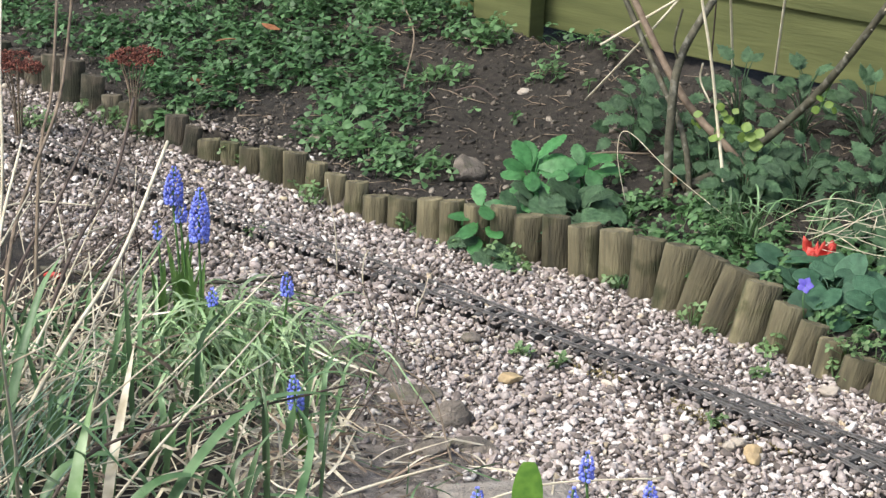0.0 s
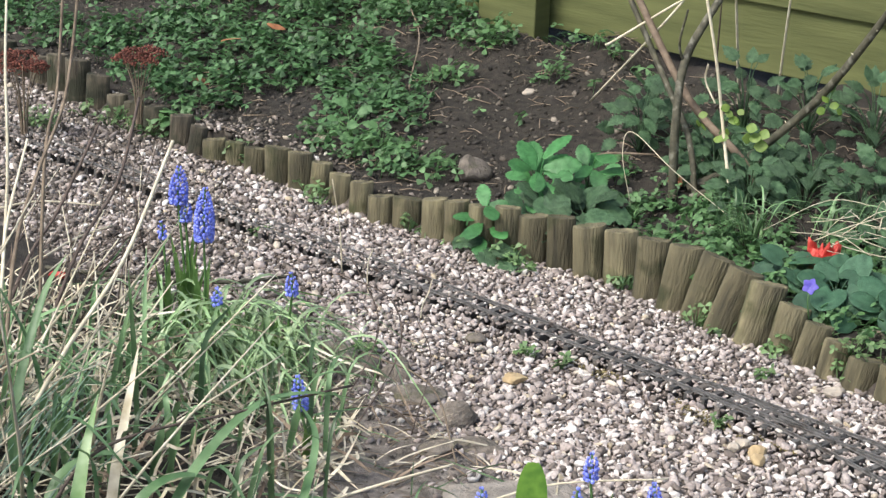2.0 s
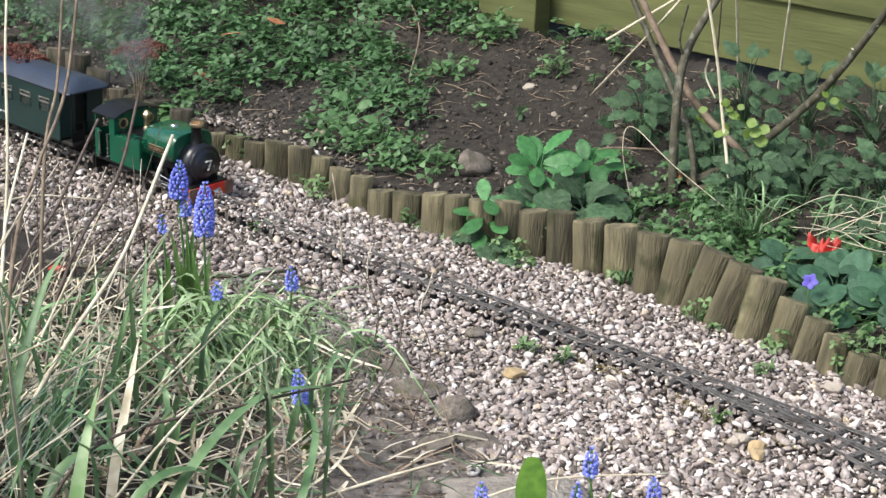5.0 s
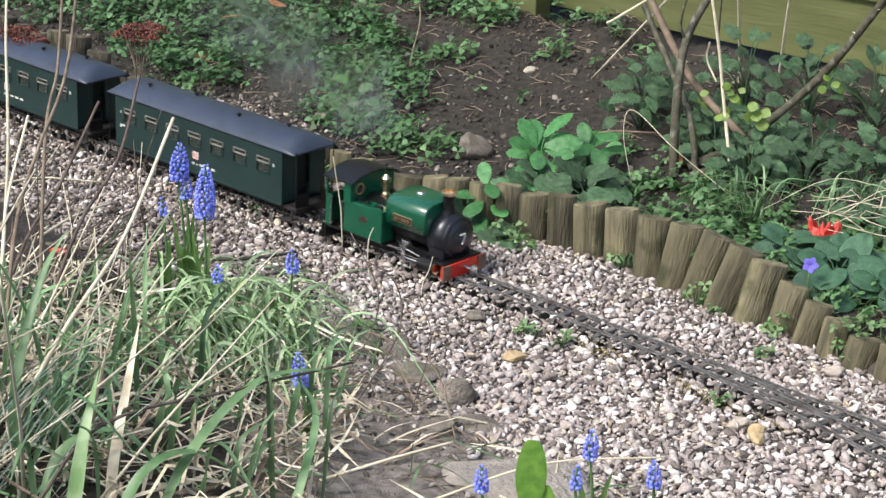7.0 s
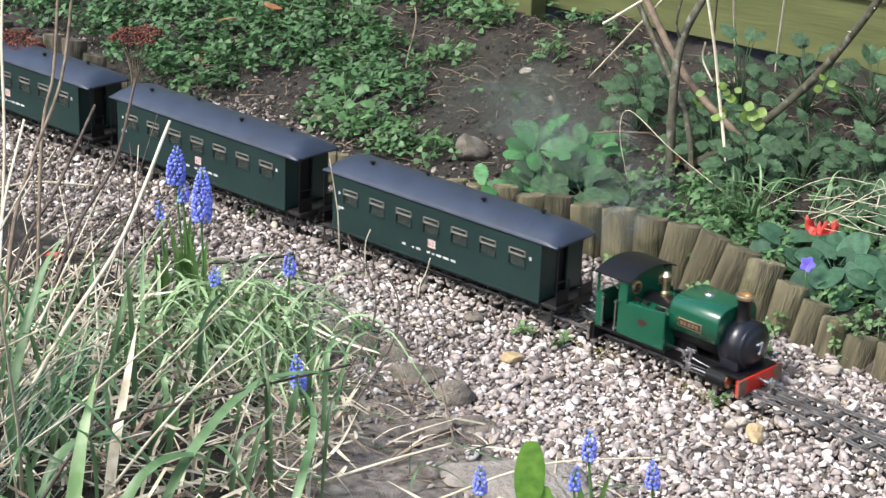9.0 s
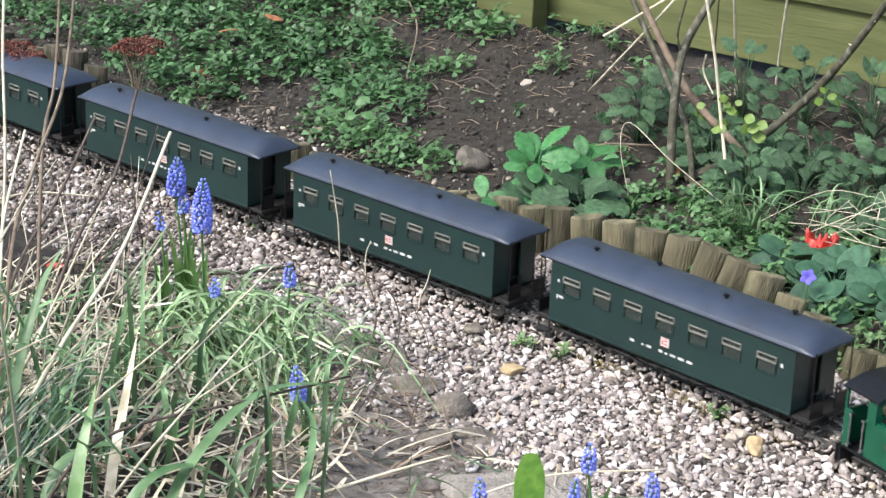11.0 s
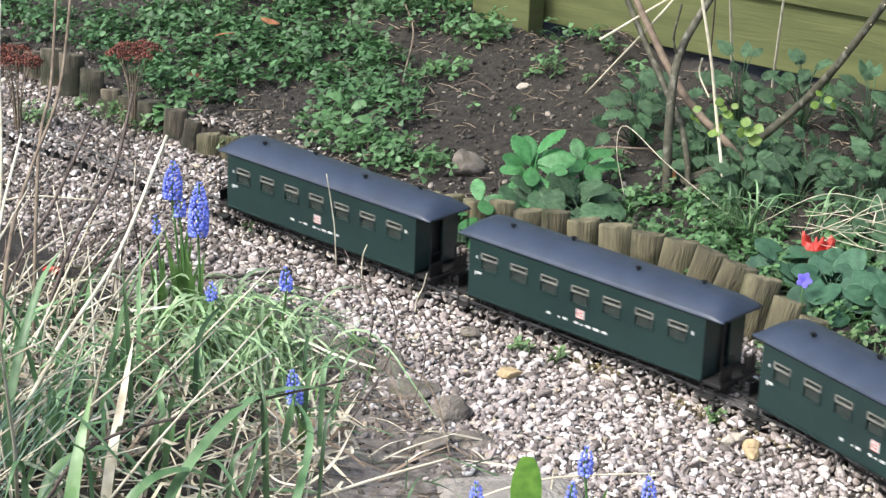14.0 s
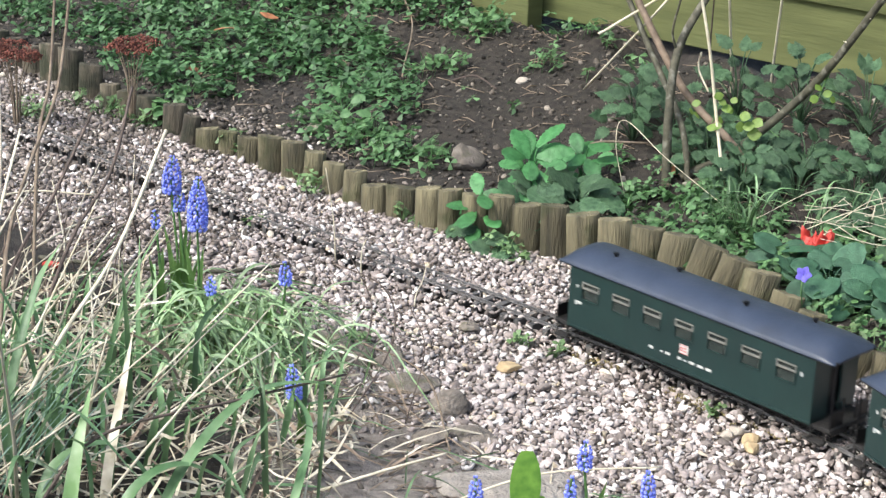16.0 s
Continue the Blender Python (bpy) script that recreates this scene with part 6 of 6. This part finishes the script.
def make_stalks():
    def straw(label, pts, r, mat="palestalk"):
        stem("dry_stalk", label, "stalk", pts, r * 0.85, r * 0.6, mat, "tall dry stalks in the bed")

    straw("thick bleached hollow stalk leaning out of the bed", [(-0.52, 1.90, 0.0), (-0.433, 2.0, 0.165), (-0.378, 2.12, 0.246), (-0.337, 2.25, 0.356)], 0.0034)
    straw("tall tan dry stalk in the bed", [(-0.53, 2.10, 0.0), (-0.527, 2.2, 0.209), (-0.518, 2.3, 0.286), (-0.499, 2.4, 0.362), (-0.488, 2.45, 0.493), (-0.485, 2.47, 0.56)], 0.0032, "stalk")
    straw("tall tan dry stalk in the bed", [(-0.515, 2.25, 0.0), (-0.518, 2.35, 0.285), (-0.52, 2.45, 0.355), (-0.518, 2.5, 0.481), (-0.515, 2.52, 0.55)], 0.003, "stalk")
    straw("tall dark dry stalk in the bed", [(-0.53, 2.3, 0.02), (-0.488, 2.4, 0.151), (-0.451, 2.5, 0.215), (-0.436, 2.6, 0.308)], 0.0034, "darkstalk")
    straw("tall dark dry stalk in the bed", [(-0.59, 2.3, 0.02), (-0.561, 2.4, 0.124), (-0.534, 2.5, 0.171), (-0.495, 2.6, 0.265)], 0.0034, "darkstalk")
    straw("bleached dry stalk in the bed", [(-0.54, 2.1, 0.02), (-0.542, 2.2, 0.186), (-0.557, 2.3, 0.224), (-0.55, 2.4, 0.303)], 0.003)
    straw("bleached straw lying across the bed", [(-0.72, 2.92, 0.020), (-0.66, 2.95, 0.024), (-0.565, 2.97, 0.014)], 0.0022)
    straw("bleached straw lying across the bed", [(-0.60, 2.65, 0.035), (-0.565, 2.77, 0.030), (-0.53, 2.88, 0.012)], 0.0024)
    straw("thin pale stalk at the bed's edge", [(-0.60, 2.4, 0.03), (-0.603, 2.5, 0.209), (-0.623, 2.6, 0.35), (-0.641, 2.7, 0.431), (-0.65, 2.72, 0.5)], 0.0028)
    straw("thin pale twig standing in the gravel", [(-0.151, 2.69, 0.023), (-0.154, 2.69, 0.078), (-0.158, 2.69, 0.109), (-0.168, 2.69, 0.169)], 0.0014)
    straw("short curved pale twig standing in the gravel", [(-0.108, 2.655, -0.004), (-0.111, 2.655, 0.028), (-0.11, 2.655, 0.055), (-0.104, 2.655, 0.073)], 0.0014)
    straw("short crooked pale twig standing in the gravel", [(-0.029, 2.585, -0.004), (-0.027, 2.585, 0.017), (-0.019, 2.585, 0.037), (-0.014, 2.585, 0.059)], 0.0012)
    straw("thin straw stalk bending over the soil", [(-0.128, 1.9, 0.051), (-0.047, 1.92, 0.073), (0.021, 1.95, 0.082)], 0.0022)
    straw("long olive stalk bending over the grass", [(-0.42, 1.80, 0.06), (-0.355, 1.85, 0.135), (-0.215, 1.95, 0.138), (-0.1, 2.05, 0.129)], 0.0024, "darkstalk")
    straw("thin dark bramble twig over the soil", [(-0.115, 2.1, 0.02), (-0.053, 2.25, 0.08), (-0.064, 2.3, 0.137), (-0.137, 2.35, 0.153)], 0.0014, "darkstalk")
    straw("thin dark bramble twig over the soil", [(0.026, 2.1, 0.01), (-0.009, 2.25, 0.042), (-0.101, 2.35, 0.042)], 0.0018, "stalk")
    straw("thin dark bramble twig over the soil", [(-0.03, 2.15, 0.02), (-0.01, 2.22, 0.09), (-0.03, 2.28, 0.12)], 0.0011, "darkstalk")
    straw("thin dark bramble twig over the soil", [(-0.16, 2.12, 0.02), (-0.10, 2.2, 0.07), (-0.08, 2.28, 0.12), (-0.12, 2.32, 0.19)], 0.0012, "darkstalk")
    straw("grey dead branch lying in the grass", [(-0.585, 2.64, 0.030), (-0.447, 2.60, 0.036), (-0.316, 2.61, 0.030), (-0.222, 2.69, 0.014)], 0.0042, "rosestem")
    straw("thin pale straw over the earth", [(0.0, 1.86, 0.055), (0.12, 1.9, 0.085), (0.26, 1.92, 0.090)], 0.0017)
    for label, pts, w, mat in (("broad upright green strap leaf", [(-0.385, 1.78, 0.0), (-0.378, 1.80, 0.067), (-0.372, 1.83, 0.13), (-0.363, 1.87, 0.190)], 0.018, "lush"),
                               ("broad bleached strap leaf", [(-0.35, 1.82, 0.0), (-0.346, 1.86, 0.09), (-0.34, 1.92, 0.155), (-0.335, 1.97, 0.207)], 0.012, "straw"),
                               ("arching bluish green strap leaf", [(-0.30, 1.80, 0.02), (-0.266, 1.86, 0.094), (-0.209, 1.95, 0.138), (-0.149, 2.0, 0.139), (-0.087, 2.05, 0.11)], 0.014, "grass"),
                               ("arching green strap leaf", [(-0.34, 1.78, 0.02), (-0.31, 1.82, 0.09), (-0.26, 1.86, 0.10), (-0.19, 1.88, 0.05)], 0.016, "grass"),
                               ("arching green strap leaf", [(-0.16, 1.80, 0.02), (-0.14, 1.86, 0.08), (-0.135, 1.95, 0.11), (-0.16, 2.0, 0.13)], 0.010, "grass"),
                               ("tall green strap leaf", [(-0.49, 1.86, 0.0), (-0.50, 1.92, 0.15), (-0.52, 2.0, 0.26), (-0.55, 2.1, 0.33)], 0.014, "grass"),
                               ("tall green strap leaf", [(-0.47, 1.92, 0.0), (-0.475, 1.96, 0.12), (-0.46, 2.05, 0.22), (-0.44, 2.1, 0.26)], 0.012, "grass"),
                               ("drooping green strap leaf", [(-0.42, 1.80, 0.03), (-0.40, 1.85, 0.10), (-0.34, 1.88, 0.11), (-0.28, 1.86, 0.05)], 0.015, "grass")):
        me = mesh_of("strap_leaf", [blade_verts(curve_through(pts, 6), w, 0.35)], mat)
        tagged(new("strap_leaf", me), label, "leaf", "strap leaves in the bed")


make_stalks()


# ---- steam from the chimney: thin domed wisps that trail over the train ----
def make_steam():
    m = bpy.data.materials.new("steam")
    m.use_nodes = True
    n, l = m.node_tree.nodes, m.node_tree.links
    for q in list(n):
        if q.type == "BSDF_PRINCIPLED":
            n.remove(q)
    co = n.new("ShaderNodeTexCoord")
    gr = n.new("ShaderNodeTexGradient")
    gr.gradient_type = "SPHERICAL"
    mp = n.new("ShaderNodeMapping")
    mp.inputs["Scale"].default_value = (1, 1, 0)
    l.new(co.outputs["Object"], mp.inputs[0])
    l.new(mp.outputs[0], gr.inputs[0])
    tx = n.new("ShaderNodeTexNoise")
    tx.inputs["Scale"].default_value, tx.inputs["Detail"].default_value, tx.inputs["Distortion"].default_value = 1.7, 4.0, 0.8
    l.new(co.outputs["Object"], tx.inputs["Vector"])
    mr = n.new("ShaderNodeMapRange")
    mr.inputs["From Min"].default_value, mr.inputs["From Max"].default_value = 0.34, 0.72
    l.new(tx.outputs["Fac"], mr.inputs["Value"])
    mu = n.new("ShaderNodeMath")
    mu.operation = "MULTIPLY"
    l.new(gr.outputs["Fac"], mu.inputs[0])
    l.new(mr.outputs[0], mu.inputs[1])
    mk = n.new("ShaderNodeMath")
    mk.operation = "MULTIPLY"
    mk.inputs[1].default_value = 0.75
    l.new(mu.outputs[0], mk.inputs[0])
    tr, df, ms = n.new("ShaderNodeBsdfTransparent"), n.new("ShaderNodeBsdfTranslucent"), n.new("ShaderNodeMixShader")
    df.inputs[0].default_value = (0.9, 0.92, 0.93, 1)
    l.new(mk.outputs[0], ms.inputs[0])
    l.new(tr.outputs[0], ms.inputs[1])
    l.new(df.outputs[0], ms.inputs[2])
    l.new(ms.outputs[0], n["Material Output"].inputs[0])
    M["steam"] = m
    puffs = []
    # place beside the chimney in the locomotive's space, size
    for k, (x, y, z, sx, sy) in enumerate(((-0.15, 0.06, 0.200, 0.060, 0.055), (-0.235, 0.10, 0.222, 0.075, 0.065), (-0.35, 0.14, 0.232, 0.10, 0.075), (-0.46, 0.17, 0.225, 0.11, 0.08), (-0.58, 0.19, 0.235, 0.12, 0.09), (-0.20, 0.08, 0.175, 0.065, 0.055), (-0.41, 0.15, 0.20, 0.10, 0.07))):
        bm = B()
        bmesh.ops.create_grid(bm, x_segments=14, y_segments=14, size=1)
        for v in list(bm.verts):
            r = v.co.length
            v.co.z = 0.5 * (1 - min(r, 1.0) ** 2) + 0.18 * noise.noise((v.co.x * 1.5 + k * 9, v.co.y * 1.5, 0))
        bmesh.ops.delete(bm, geom=[v for v in bm.verts if math.hypot(v.co.x, v.co.y) > 1.02], context="VERTS")
        ob = part("steam_wisp", bm, "steam", None, smooth=True)
        ob.scale = (sx, sy, 0.06)
        tagged(ob, "faint grey-white wisp of steam drifting over the train", "steam", "steam wisps")
        puffs.append((ob, Vector((x, y, z))))
    return puffs


STEAM = make_steam()


# ---- movement: the train runs along the line ----
RUN = [(0.0, -2.68), (1.0, -2.42), (2.0, -2.155), (3.0, -1.885), (3.5, -1.752), (4.0, -1.622), (5.2, -1.300), (6.5, -0.935), (7.0, -0.794), (7.5, -0.652), (8.0, -0.516), (8.5, -0.386), (9.0, -0.2665),
       (10.2, -0.008), (11.5, 0.266), (12.0, 0.388), (12.5, 0.526), (13.0, 0.686), (13.5, 0.860), (14.0, 1.041), (14.5, 1.219), (15.0, 1.394), (15.5, 1.562), (16.0, 1.738)]
LEAD, PITCH = 0.4269, 0.5127


def run_at(t):
    """Distance of the locomotive along the line: a smooth curve through RUN."""
    ts, ss = [r[0] for r in RUN], [r[1] for r in RUN]
    k = min(max(int(np.searchsorted(ts, t, side="right")) - 1, 0), len(ts) - 2)

    def slope(i):
        if i == 0:
            return (ss[1] - ss[0]) / (ts[1] - ts[0])
        if i == len(ts) - 1:
            return (ss[-1] - ss[-2]) / (ts[-1] - ts[-2])
        return (ss[i + 1] - ss[i - 1]) / (ts[i + 1] - ts[i - 1])

    h = ts[k + 1] - ts[k]
    u = (t - ts[k]) / h
    return ((2 * u ** 3 - 3 * u * u + 1) * ss[k] + (u ** 3 - 2 * u * u + u) * h * slope(k)
            + (3 * u * u - 2 * u ** 3) * ss[k + 1] + (u ** 3 - u * u) * h * slope(k + 1))


def vehicle_pose(s, half):
    ax, ay, _ = line_at(s - half)
    bx, by, _ = line_at(s + half)
    return pose((ax + bx) / 2, (ay + by) / 2, 0, 0, 0, math.degrees(math.atan2(by - ay, bx - ax)))


def motions():
    times = [k / 5 for k in range(81)]
    walk(LOCO, [(t, vehicle_pose(run_at(t), 0.037)) for t in times])
    for k, c in enumerate(COACHES):
        walk(c, [(t, vehicle_pose(run_at(t) - LEAD - PITCH * k, 0.15)) for t in times])
    for k, (puff, off) in enumerate(STEAM):
        rows = []
        for t in times:
            p = vehicle_pose(run_at(t), 0.037) @ (off + Vector((0.27 * max(0.0, t - 9.1) if t < 11.6 else 0.675, 0, 0)) + Vector((0.02 * math.sin(t * 1.1 + k), 0.02 * math.sin(t * 0.8 + 2 * k), 0.012 * math.sin(t * 1.4 + k))))
            rows.append((t, Matrix.Translation(p) @ pose(0, 0, 0, 66, 0, 10 * math.sin(0.5 * t + k)) @ pose(0, 0, 0, 0, 0, 40 * k + 6 * t)))
        walk(puff, rows)
    ticks = [k / 30 for k in range(481)]
    for v in [LOCO] + COACHES:
        for w in v.children_recursive:
            if w.name.startswith("wheelset"):
                r = 0.0175 if v is LOCO else 0.0115
                base = w.location.copy()
                walk(w, [(t, Matrix.Translation(base) @ Matrix.Rotation((run_at(t) + 3) / r, 4, "Y")) for t in ticks])
            elif w.name.startswith("coupling_rods"):
                base = w.location.copy()
                rows = []
                for t in ticks:
                    a = (run_at(t) + 3) / 0.0175
                    rows.append((t, Matrix.Translation(base + Vector((0.007 * math.cos(a), 0, -0.007 * math.sin(a))))))
                walk(w, rows)


motions()
